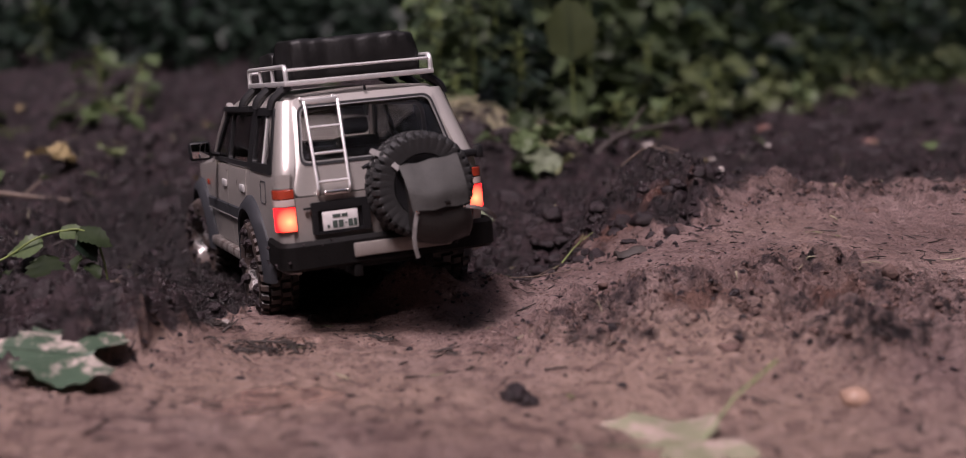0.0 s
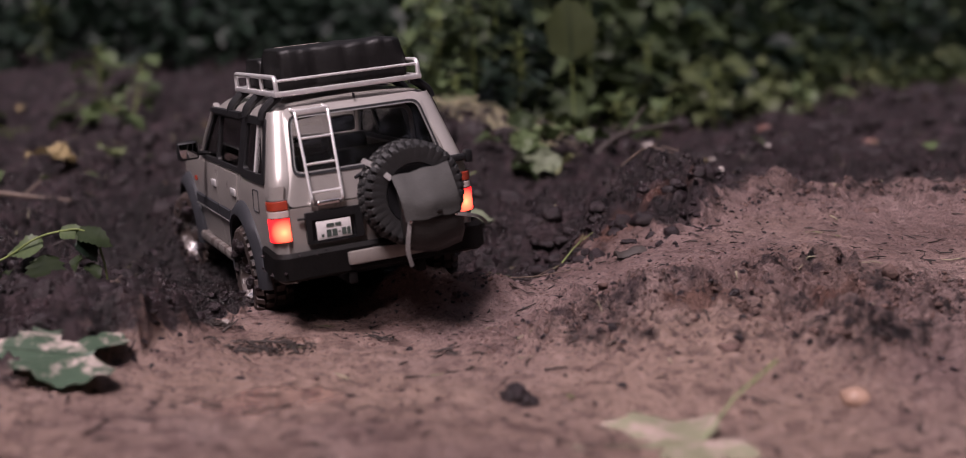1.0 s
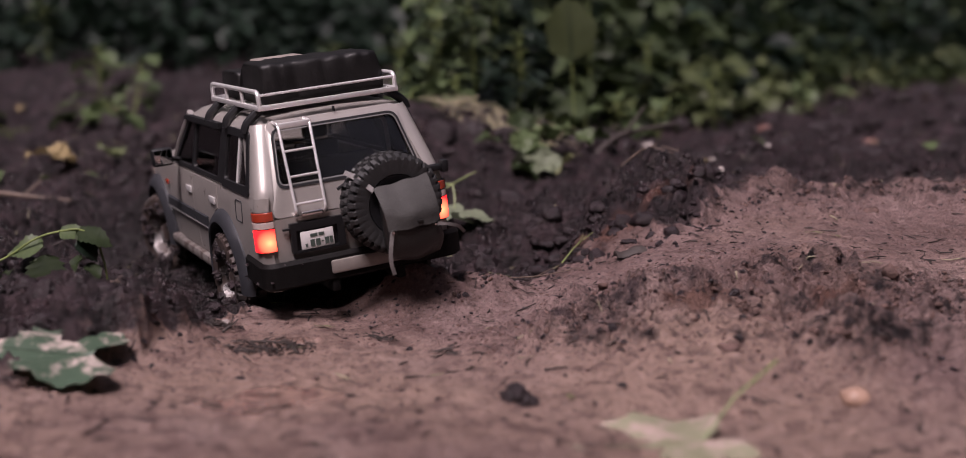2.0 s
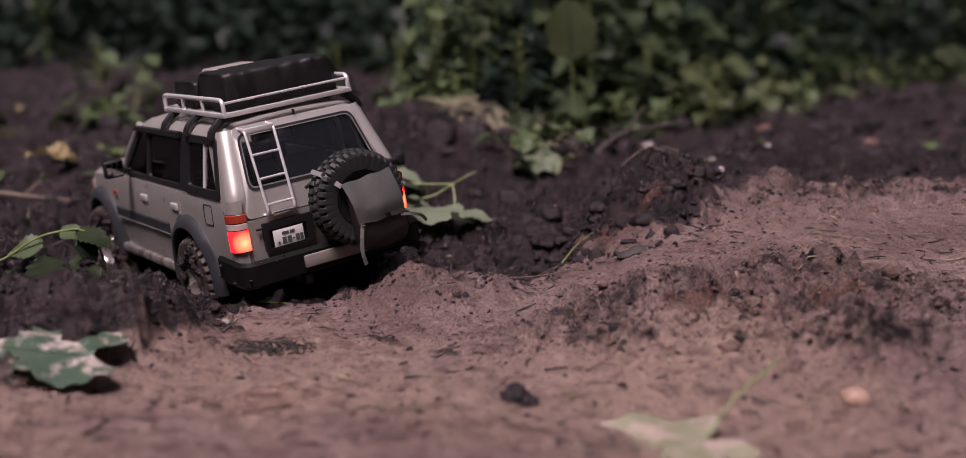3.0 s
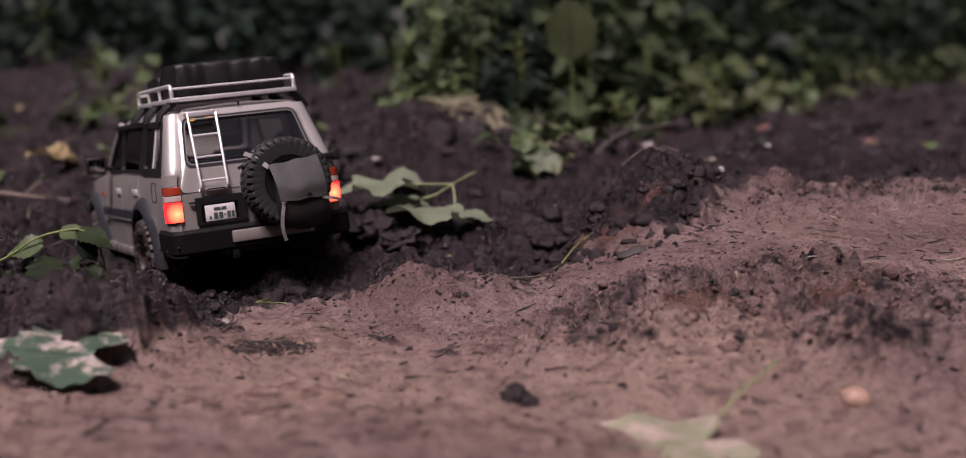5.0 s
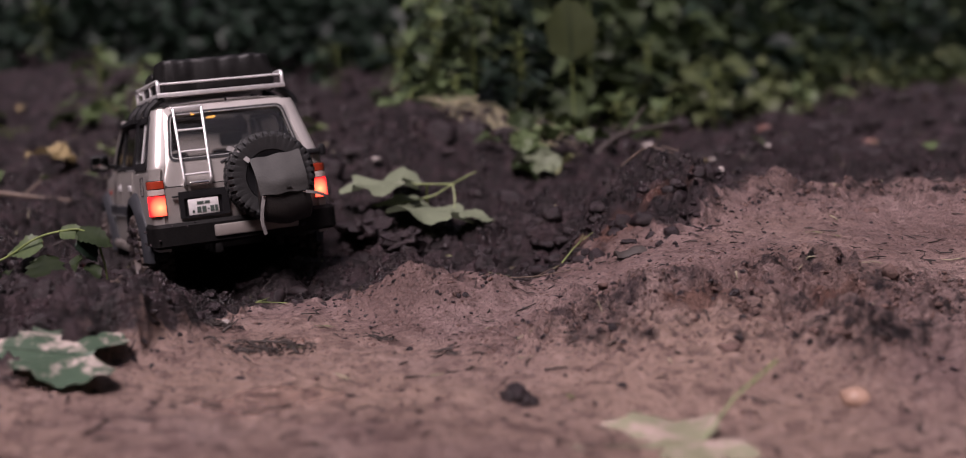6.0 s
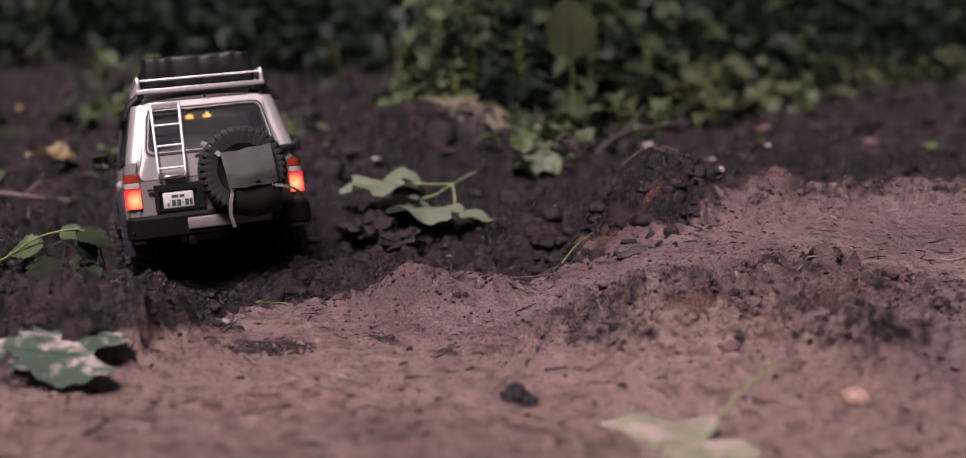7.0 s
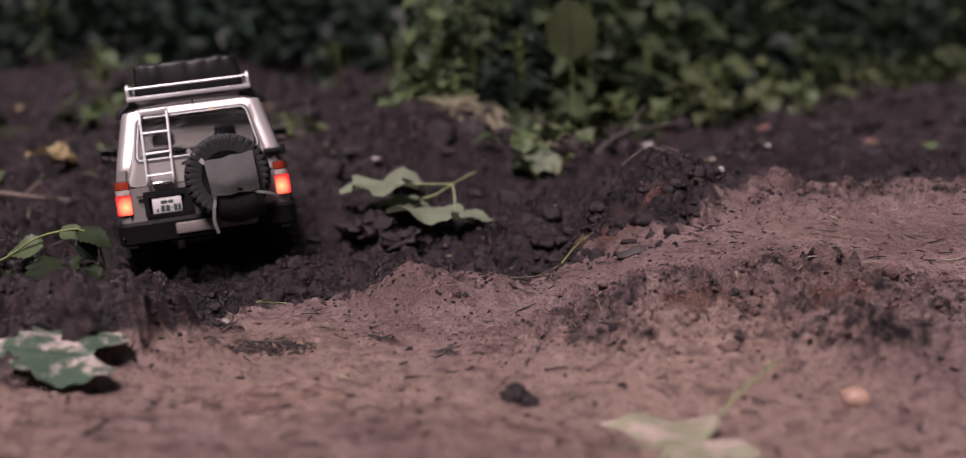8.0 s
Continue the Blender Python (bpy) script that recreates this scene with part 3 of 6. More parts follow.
def side_sheet(bm, side, y0, y1, radius, lift=0.0, sill=0.054, top=None, count=60):
    rows = []
    for y in np.linspace(y0, y1, count):
        lo, hi = arch_floor(y, radius, sill), top or belt(y)
        rows.append([(side * (side_x(z) - nose_in(y) + lift), y, z) for z in np.linspace(lo, max(hi, lo + 0.002), 9)])
    sheet(bm, rows)


def on_side(side, lift):
    return lambda u, v, d: (side * (side_x(v) + lift - d), u, v)


def on_rear(lift):
    return lambda u, v, d: (u, rear_y(v) - lift + d, v)


def tyre(bm, axis, radius, width, blocks=30):
    """One tyre whose tread blocks rise out of the carcass in staggered lanes."""
    w, core, steps = width / 2, radius - 0.0040, 6
    edges = [(-1.0, 0), (-0.93, 1), (-0.62, 1), (-0.56, 0), (-0.50, 2), (-0.08, 2), (-0.03, 0), (0.03, 0), (0.08, 3), (0.50, 3), (0.56, 0), (0.62, 4), (0.93, 4), (1.0, 0)]
    walls = [(0.56, 0.75), (0.60, 0.96), (0.76, 1.0), (0.88, 1.0)]
    rows = []
    for k in range(blocks * steps):
        a = 2 * math.pi * k / (blocks * steps)
        lug = [1.0, 1.0, 1.0, 1.03 if k % steps < 4 else 0.99]
        row = [(radius * r, -w * s * q) for (r, s), q in zip(walls, lug)]
        for s, lane in edges:
            phase = (k + (3 if lane in (2, 4) else 0) + (1 if s > 0 else 0)) % steps
            raised = lane and phase < 4
            round_off = 0.0030 if abs(s) > 0.9 else 0.0
            row.append(((radius if raised else core) - round_off, s * w * (1.03 if raised and abs(s) > 0.9 else 1.0)))
        row += [(radius * r, w * s * q) for (r, s), q in zip(walls[::-1], lug[::-1])]
        rows.append([(s, r * math.cos(a), r * math.sin(a)) if axis == "x" else (r * math.cos(a), s, r * math.sin(a)) for r, s in row])
    made = sheet(bm, rows)
    for k in range(len(made[0]) - 1):
        bm.faces.new((made[-1][k], made[-1][k + 1], made[0][k + 1], made[0][k]))


def wheel(truck, side, y, front):
    bm = bmesh.new()
    lathe(bm, [(0.004, side * -0.012), (0.012, side * -0.012), (0.012, side * 0.006), (0.009, side * 0.011), (0.003, side * 0.012)], "x", 20)
    hub = part("wheel", bm, RIM, truck)
    bm = bmesh.new()
    tyre(bm, "x", WHEEL_R, 0.034)
    part("tyre", bm, TYRE_MUD, hub, "mud-caked rubber tyre with chunky tread", 30)
    bm = bmesh.new()
    o = side
    lathe(bm, [(0.0262, o * -0.0135), (0.0245, o * -0.010), (0.0235, o * 0.002), (0.0255, o * 0.0125), (0.0268, o * 0.0150), (0.0255, o * 0.0150), (0.0225, o * 0.009),
               (0.019, o * 0.005), (0.013, o * 0.0075), (0.012, o * 0.004)], "x", 32)
    for k in range(6):
        a = 2 * math.pi * k / 6
        lathe(bm, [(0.0006, o * 0.007), (0.0017, o * 0.007), (0.0017, o * 0.0092), (0.0006, o * 0.0096)], "x", 6, (0, 0.0158 * math.cos(a), 0.0158 * math.sin(a)))
    part("rim", bm, RIM, hub, "muddy chrome rim")
    bm = bmesh.new()
    r = random.Random(int(1000 * y) + side)
    for k in range(46):
        a, rad = r.uniform(0, 2 * math.pi), r.uniform(0.024, 0.043)
        lump(bm, (o * (0.0165 if rad < 0.036 else r.uniform(-0.012, 0.017)), rad * math.cos(a), rad * math.sin(a)), r.uniform(0.002, 0.0055), 3.1 * k, 0.9, 2)
    tagged(part("caked_mud", bm, CLOD, hub, "wet mud caked on the tyre"), kind="stuff")
    hub.location = (side * TRACK, y, HUB_Z)
    return hub


def lower_body(truck):
    bm = bmesh.new()
    for side in (-1, 1):
        side_sheet(bm, side, 0.0, 0.466, 0.050, count=110)
    thicken(bm, 0.002)
    part("side_panel", bm, PAINT_DIRTY, truck, "champagne metallic flank splashed with mud")
    # bonnet, nose and the shelf under the windscreen
    bm = bmesh.new()
    rows = []
    for y in np.linspace(0.285, 0.462, 16):
        half, z = side_x(belt(y)) - nose_in(y), belt(y)
        rows.append([(half * s, y, z + 0.011 * (1 - s * s) ** 0.7 * (1 - smoothstep(0.452, 0.466, y) * 0.6)) for s in np.linspace(-1, 1, 17)])
    sheet(bm, rows)
    thicken(bm, 0.0015)
    part("bonnet", bm, PAINT, truck)
    bm = bmesh.new()
    box(bm, (-0.064, 0.452, 0.07), (0.064, 0.464, 0.124), 0.003)
    part("nose_panel", bm, BLACK, truck)
    bm = bmesh.new()
    for k in range(5):
        box(bm, (-0.038, 0.463, 0.093 + 0.006 * k), (0.038, 0.468, 0.0965 + 0.006 * k), 0.001)
    part("grille", bm, CHROME, truck)
    for side in (-1, 1):
        bm = bmesh.new()
        box(bm, (side * 0.054 - 0.013, 0.456, 0.094), (side * 0.054 + 0.013, 0.469, 0.117), 0.003)
        part("headlight", bm, HEAD_LENS, truck, "clear glossy headlamp")
        bm = bmesh.new()
        box(bm, (side * 0.073 - 0.006, 0.44, 0.095), (side * 0.073 + 0.006, 0.464, 0.116), 0.003)
        part("indicator", bm, CLEAR_LENS, truck)
    bm = bmesh.new()
    box(bm, (-0.088, 0.452, 0.058), (0.088, 0.480, 0.080), 0.007, 3)
    part("front_bumper", bm, CHROME, truck)
    # under the body
    bm = bmesh.new()
    box(bm, (-0.040, 0.015, 0.050), (0.040, 0.455, 0.066), 0.003)
    for y in (AXLE_REAR, AXLE_FRONT):
        tube(bm, [(-0.070, y, HUB_Z), (0.070, y, HUB_Z)], 0.0055, 10)
        box(bm, (-0.026, y - 0.013, HUB_Z - 0.012), (0.002, y + 0.013, HUB_Z + 0.012), 0.005)
    part("chassis", bm, BLACK_DIRTY, truck)
    for side in (-1, 1):
        for y in (AXLE_REAR, AXLE_FRONT):
            bm = bmesh.new()
            rows = [[(side * x, y + 0.056 * math.cos(a), 0.050 + 0.056 * math.sin(a)) for x in (0.045, 0.084)] for a in np.linspace(0, math.pi, 14)]
            sheet(bm, rows)
            part("wheel_well", bm, BLACK, truck)
    for side in (-1, 1):
        bm = bmesh.new()
        box(bm, (side * 0.083 - 0.008, 0.172, 0.046), (side * 0.083 + 0.008, 0.348, 0.056), 0.003)
        part("side_step", bm, SILL, truck, "muddy side step")
        for y0, y1 in ((0.174, 0.226), (0.230, 0.346)):
            bm = bmesh.new()
            rows = []
            for z, lift in ((0.0865, 0.0002), (0.087, 0.0022), (0.0965, 0.0022), (0.098, 0.0002)):
                rows.append([(side * (side_x(z) + lift), y, z) for y in (y0, y1)])
            sheet(bm, rows)
            thicken(bm, 0.001)
            part("side_moulding", bm, TRIM, truck, "grey side moulding", 20)
        bm = bmesh.new()
        tube(bm, [(side * 0.0895, y, 0.0862) for y in (0.172, 0.346)], 0.0009, 6)
        part("chrome_strip", bm, BEAD, truck)
        for yc in (AXLE_REAR, AXLE_FRONT):
            bm = bmesh.new()
            rows = []
            for a in np.linspace(radians(-8), radians(188), 30):
                ca, sa = math.cos(a), math.sin(a)
                row = []
                for r, lift in ((0.0495, -0.004), (0.0495, 0.0065), (0.0515, 0.0078), (0.057, 0.0066), (0.0625, 0.0016), (0.063, -0.002)):
                    y, z = yc + r * ca, 0.050 + r * sa
                    row.append((side * (side_x(max(z, 0.07)) + lift - (0.5 * nose_in(y) if yc > 0.3 else 0)), y, z))
                rows.append(row)
            sheet(bm, rows)
            thicken(bm, 0.001)
            part("wheel_arch", bm, TRIM, truck, "dark grey plastic wheel arch flare")
        # two doors stand proud of the flank by a hair, so that their joints show
        for y0, y1, hy in ((0.2285, 0.312, 0.240), (0.1345, 0.2265, 0.148)):
            bm = bmesh.new()
            side_sheet(bm, side, y0, y1, 0.064, 0.0007, 0.058, 0.1335, 30)
            thicken(bm, 0.001)
            door = part("door", bm, PAINT_DIRTY, truck)
            bm = bmesh.new()
            box(bm, (side * 0.0885 - 0.0012, hy - 0.009, 0.1135), (side * 0.0885 + 0.0012, hy + 0.009, 0.1205), 0.001)
            part("door_handle", bm, METAL, door, "silver flush handle")
        bm = bmesh.new()
        ring_panel(bm, rounded([(0.048, 0.109), (0.069, 0.109), (0.069, 0.128), (0.048, 0.128)], 0.003), rounded([(0.0487, 0.1097), (0.0683, 0.1097), (0.0683, 0.1273), (0.0487, 0.1273)], 0.003), on_side(side, 0.0006), 0.001)
        part("fuel_flap", bm, TRIM, truck) if side < 0 else bm.free()
        bm = bmesh.new()
        box(bm, (side * 0.0875 - 0.001, 0.343, 0.109), (side * 0.0875 + 0.001, 0.351, 0.1145), 0.0007)
        part("side_repeater", bm, AMBER, truck, "small orange repeater lamp")


def cabin(truck):
    # rear quarter pillars with the rounded corner, sill to roof
    for side in (-1, 1):
        bm = bmesh.new()
        rows = []
        for z in np.linspace(0.062, 0.193, 26):
            x, y = side_x(z), rear_y(z)
            r = 0.0105
            row = [(side * x, y + 0.042, z)] if z > 0.13 else []
            row = [(side * x, y + s, z) for s in ((0.030 if z > 0.13 else 0.014), 0.0125)]
            row += [(side * (x - r + r * math.cos(a)), y + r - r * math.sin(a), z) for a in np.linspace(0, math.pi / 2, 7)]
            row += [(side * (x - 0.0145), y, z)]
            rows.append(row)
        sheet(bm, rows)
        thicken(bm, 0.0015)
        part("rear_pillar", bm, PAINT, truck)
        # windscreen pillar
        bm = bmesh.new()
        tube(bm, [(side * 0.083, 0.312, 0.134), (side * 0.079, 0.288, 0.160), (side * 0.072, 0.256, 0.190)], 0.0035, 8)
        part("windscreen_pillar", bm, PAINT, truck)
    # roof
    bm = bmesh.new()
    rows = []
    for y in np.concatenate([[0.0330, 0.0334, 0.0345, 0.0365, 0.040, 0.045], np.linspace(0.055, 0.268, 20)]):
        drop = 0.010 * smoothstep(0.235, 0.272, y) + 0.0055 * smoothstep(0.047, 0.033, y)
        row = []
        for s in np.linspace(-1, 1, 25):
            a = abs(s)
            z = 0.1992 - 0.0045 * a ** 2 - 0.0080 * max(0, (a - 0.80) / 0.2) ** 2.2 - drop * (1 if a < 0.8 else 0.6)
            row.append((s * (0.0735 - 0.0095 * (1 - math.sqrt(1 - (1 - min(1, (y - 0.033) / 0.0115)) ** 2))), y, z))
        rows.append(row)
    sheet(bm, rows)
    thicken(bm, 0.002)
    part("roof", bm, PAINT, truck, "champagne metallic roof")
    bm = bmesh.new()
    box(bm, (0.0015, 0.030, 0.1955), (0.0030, 0.034, 0.2000), 0.0005)
    part("aerial_stub", bm, BLACK, truck)
    # side windows: black frames with panes
    openings = [
        ("front", [(0.224, 0.1365), (0.303, 0.1365), (0.254, 0.188), (0.224, 0.188)], [(0.2275, 0.1405), (0.292, 0.1405), (0.252, 0.1815), (0.2275, 0.1815)]),
        ("middle", [(0.112, 0.1365), (0.224, 0.1365), (0.224, 0.188), (0.112, 0.188)], [(0.128, 0.1405), (0.2215, 0.1405), (0.2215, 0.1815), (0.128, 0.1815)]),
        ("rear", [(0.0235, 0.1345), (0.112, 0.1345), (0.112, 0.188), (0.038, 0.188)], [(0.034, 0.1425), (0.106, 0.1415), (0.106, 0.1815), (0.044, 0.1815)]),
    ]
    for side in (-1, 1):
        for which, outer, inner in openings:
            bm = bmesh.new()
            ring_panel(bm, rounded(outer, 0.004 if which != "middle" else 0.001), rounded(inner, 0.004), on_side(side, 0.0012), 0.004)
            frame_ob = part("window_frame", bm, BLACK, truck, "black window surround")
            bm = bmesh.new()
            slab(bm, rounded(inner, 0.003), on_side(side, -0.0005), 0.0006)
            pane = part("pane", bm, GLASS, frame_ob, smooth=0)
            pane.visible_shadow = False
            if which == "rear":
                bm = bmesh.new()
                tube(bm, [(side * (side_x(0.142) - 0.001), 0.068, 0.142), (side * (side_x(0.181) - 0.001), 0.070, 0.181)], 0.0013, 6)
                part("slider_bar", bm, METAL, frame_ob, "thin silver slider bar")
        bm = bmesh.new()
        slab(bm, [(0.125, 0.1845), (0.262, 0.1845), (0.255, 0.1885), (0.125, 0.1895)], on_side(side, 0.0055), 0.005)
        part("rain_deflector", bm, BLACK, truck)
        # door mirror
        bm = bmesh.new()
        tube(bm, [(side * 0.084, 0.284, 0.142), (side * 0.094, 0.279, 0.144)], 0.0025, 8)
        box(bm, (side * 0.1035 - 0.0105, 0.270, 0.1385), (side * 0.1035 + 0.0105, 0.280, 0.1570), 0.003, 3)
        housing = part("door_mirror", bm, BLACK, truck, "black door mirror")
        bm = bmesh.new()
        box(bm, (side * 0.1035 - 0.0085, 0.2692, 0.1405), (side * 0.1035 + 0.0085, 0.2702, 0.1550), 0.0004)
        part("mirror_glass", bm, MIRROR, housing)
    # windscreen
    bm = bmesh.new()
    rows = [[(s * w, y + 0.006 * (1 - s * s), z) for s in np.linspace(-1, 1, 9)] for w, y, z in ((0.079, 0.312, 0.137), (0.0695, 0.262, 0.189))]
    sheet(bm, rows)
    part("windscreen", bm, GLASS, truck).visible_shadow = False
    # what shows inside
    bm = bmesh.new()
    box(bm, (-0.074, 0.03, 0.068), (0.074, 0.305, 0.075), 0.002)
    part("cabin_floor", bm, SEAT, truck)
    bm = bmesh.new()
    box(bm, (-0.076, 0.276, 0.100), (0.076, 0.306, 0.137), 0.006)
    part("dashboard", bm, SEAT, truck)
    for x in (-0.036, 0.036):
        bm = bmesh.new()
        box(bm, (x - 0.024, 0.205, 0.085), (x + 0.024, 0.252, 0.104), 0.006)
        box(bm, (x - 0.023, 0.196, 0.095), (x + 0.023, 0.208, 0.150), 0.005)
        box(bm, (x - 0.013, 0.196, 0.152), (x + 0.013, 0.206, 0.168), 0.004)
        part("seat", bm, SEAT, truck)
    bm = bmesh.new()
    box(bm, (-0.066, 0.122, 0.085), (0.066, 0.165, 0.102), 0.006)
    box(bm, (-0.066, 0.112, 0.095), (0.066, 0.124, 0.145), 0.005)
    part("rear_bench", bm, SEAT, truck)
    for x in (0.001, 0.0215):
        bm = bmesh.new()
        box(bm, (x - 0.0045, 0.2280, 0.1868), (x + 0.0045, 0.2320, 0.1895), 0.0008)
        box(bm, (x - 0.0010, 0.2290, 0.1890), (x + 0.0010, 0.2310, 0.1970))
        part("cab_lamp", bm, CAB_GLOW, truck, "small lit amber lamp")
    bm = bmesh.new()
    for side in (-1, 1):
        tube(bm, bend([(side * 0.066, 0.075, 0.075), (side * 0.063, 0.070, 0.180), (0, 0.070, 0.186)], 0.01), 0.0022, 8)
    part("roll_bar", bm, PALE_TRIM, truck, "pale inner roll bar")


def tail(truck):
    # tailgate: upper half round the glass, lower half with the plate
    bm = bmesh.new()
    outer = rounded([(-0.0735, 0.1165), (0.0735, 0.1165), (0.0600, 0.1945), (-0.0600, 0.1945)], 0.006)
    inner = rounded([(-0.0655, 0.1400), (0.0655, 0.1400), (0.0575, 0.1887), (-0.0575, 0.1887)], 0.008)
    ring_panel(bm, outer, inner, on_rear(0.0015), 0.004)
    gate = part("upper_tailgate", bm, PAINT, truck)
    bm = bmesh.new()
    ring_panel(bm, inner, rounded([(-0.0635, 0.1420), (0.0635, 0.1420), (0.0560, 0.1869), (-0.0560, 0.1869)], 0.007), on_rear(0.0022), 0.003)
    part("window_seal", bm, BLACK, gate)
    bm = bmesh.new()
    ring_panel(bm, rounded([(-0.0632, 0.1423), (0.0632, 0.1423), (0.0557, 0.1866), (-0.0557, 0.1866)], 0.007), rounded([(-0.0624, 0.1431), (0.0624, 0.1431), (0.0549, 0.1858), (-0.0549, 0.1858)], 0.0065), on_rear(0.0024), 0.002)
    part("bright_bead", bm, BEAD, gate, "thin silver bead round the rear glass")
    bm = bmesh.new()
    slab(bm, rounded([(-0.0645, 0.1410), (0.0645, 0.1410), (0.0568, 0.1878), (-0.0568, 0.1878)], 0.007), on_rear(-0.0005), 0.0006)
    part("rear_glass", bm, GLASS, gate, smooth=0).visible_shadow = False
    bm = bmesh.new()
    slab(bm, rounded([(-0.0735, 0.0785), (0.0735, 0.0785), (0.0735, 0.1155), (-0.0735, 0.1155)], 0.003), on_rear(0.0015), 0.004)
    lower = part("lower_tailgate", bm, PAINT_DIRTY, truck)
    bm = bmesh.new()
    ring_panel(bm, rounded([(-0.0615, 0.0845), (-0.0135, 0.0845), (-0.0135, 0.1105), (-0.0615, 0.1105)], 0.001), rounded([(-0.0570, 0.0865), (-0.0200, 0.0865), (-0.0200, 0.1040), (-0.0570, 0.1040)], 0.001), on_rear(0.0058), 0.005)
    slab(bm, [(-0.0575, 0.086), (-0.0195, 0.086), (-0.0195, 0.1045), (-0.0575, 0.1045)], on_rear(0.0025), 0.001)
    part("plate_housing", bm, BLACK, lower)
    bm = bmesh.new()
    box(bm, (-0.0535, -0.0042, 0.0868), (-0.0240, -0.0034, 0.1022), 0.0004)
    plate = part("number_plate", bm, PLATE, truck, "white number plate with dark bars")
    bm = bmesh.new()
    for x0, x1, z0, z1 in ((-0.0455, -0.0415, 0.0885, 0.0945), (-0.0405, -0.0365, 0.0885, 0.0945), (-0.0355, -0.0335, 0.0912, 0.0922), (-0.0325, -0.0288, 0.0885, 0.0945), (-0.0280, -0.0252, 0.0885, 0.0945),
                           (-0.0500, -0.0480, 0.0890, 0.0915), (-0.0450, -0.0385, 0.0968, 0.0995), (-0.0375, -0.0325, 0.0968, 0.0995)):
        box(bm, (x0, -0.0046, z0), (x1, -0.0041, z1))
    part("plate_bars", bm, INK, plate, smooth=0)
    bm = bmesh.new()
    box(bm, (-0.0505, -0.0060, 0.1150), (-0.0300, 0.0005, 0.1195), 0.0018, 3)
    part("tailgate_handle", bm, CHROME, gate, "chrome tailgate handle")
    bm = bmesh.new()
    box(bm, (-0.068, -0.0045, 0.1055), (-0.060, -0.0015, 0.1072), 0.0004)
    part("latch", bm, BLACK, lower)
    # lamp clusters
    for side in (-1, 1):
        def lamp(bm, z0, z1, lift, inset=0.0, s=side):
            rows = []
            for z, k in ((z0, -0.001), (z0 + 0.0006, 0), (z1 - 0.0006, 0), (z1, -0.001)):
                x, y, r = 0.0872, 0.0005, 0.009
                row = [(s * (x + lift + k), y + 0.012 - inset, z)]
                row += [(s * (x - r + (r + lift + k) * math.cos(a)), y + r - (r + lift + k) * math.sin(a), z) for a in np.linspace(0.1 + 14 * inset, math.pi / 2, 7)]
                row += [(s * (0.0738 + inset), y - lift - k, z)]
                rows.append(row)
            sheet(bm, rows)
            thicken(bm, 0.003)
        bm = bmesh.new()
        lamp(bm, 0.0885, 0.1240, 0.0012)
        cluster = part("tail_light", bm, BLACK, truck)
        for name, z0, z1, lift, inset, mat, label in (("reflector", 0.1155, 0.1234, 0.0020, 0.0004, AMBER, "dark red reflector"), ("reverse_lens", 0.1092, 0.1152, 0.0020, 0.0004, CLEAR_LENS, "clear reversing lens"),
                                                      ("lit_lens", 0.0892, 0.1088, 0.0020, 0.0004, RED_GLOW, "lit red lens")):
            bm = bmesh.new()
            lamp(bm, z0, z1, lift, inset)
            part(name, bm, mat, cluster, label)
    # bumper with a pale step
    bm = bmesh.new()
    rows = []
    for z, out in ((0.0575, -0.002), (0.060, 0.0015), (0.078, 0.0015), (0.0815, -0.0015)):
        rows.append([(-0.088 - out, 0.050, z)] + [(-0.078 - (0.012 + out) * math.cos(a), -0.001 - (0.0125 + out) * math.sin(a), z) for a in np.linspace(0, math.pi / 2, 7)]
                    + [(0.078 + (0.012 + out) * math.sin(a), -0.001 - (0.0125 + out) * math.cos(a), z) for a in np.linspace(0, math.pi / 2, 7)] + [(0.088 + out, 0.050, z)])
    sheet(bm, rows)
    thicken(bm, 0.006)
    bumper = part("rear_bumper", bm, BLACK_DIRTY, truck, "black bumper caked with mud")
    bm = bmesh.new()
    r = random.Random(5)
    for k in range(16):
        side, u = r.choice((-1, -1, 1)), r.random()
        at = (side * (0.0915 - 0.0005 * r.random()), 0.004 + 0.045 * u, r.uniform(0.058, 0.084)) if k % 2 else (side * (0.045 + 0.043 * u), -0.0140, r.uniform(0.058, 0.0815))
        lump(bm, at, r.uniform(0.0008, 0.0022), 2.3 * k, 0.7, 2)
    tagged(part("caked_mud", bm, CLOD, bumper, "mud caked on the bumper's corners"), kind="stuff")
    bm = bmesh.new()
    box(bm, (-0.0330, -0.0175, 0.0640), (0.0500, -0.009, 0.0755), 0.0015)
    part("bumper_step", bm, STEP, bumper, "scuffed pale step")
    for side in (-1, 1):
        bm = bmesh.new()
        box(bm, (side * 0.030 - 0.004, -0.0135, 0.0475), (side * 0.030 + 0.004, 0.03, 0.0590), 0.002)
        part("tow_eye", bm, BLACK_DIRTY, truck)
    # ladder
    bm = bmesh.new()
    ladder = None
    for x0, x1 in ((-0.0535, -0.0545), (-0.0255, -0.0285)):
        bm = bmesh.new()
        tube(bm, bend([(x0, 0.034, 0.1935), (x0, 0.0185, 0.1925), (x1, -0.0065, 0.1200), (x1, -0.002, 0.1165)], 0.004), 0.00135, 8)
        ladder = part("ladder_rail", bm, METAL, truck, "polished aluminium ladder rail")
    for z in (0.1265, 0.1490, 0.1700):
        s = (z - 0.12) / 0.0725
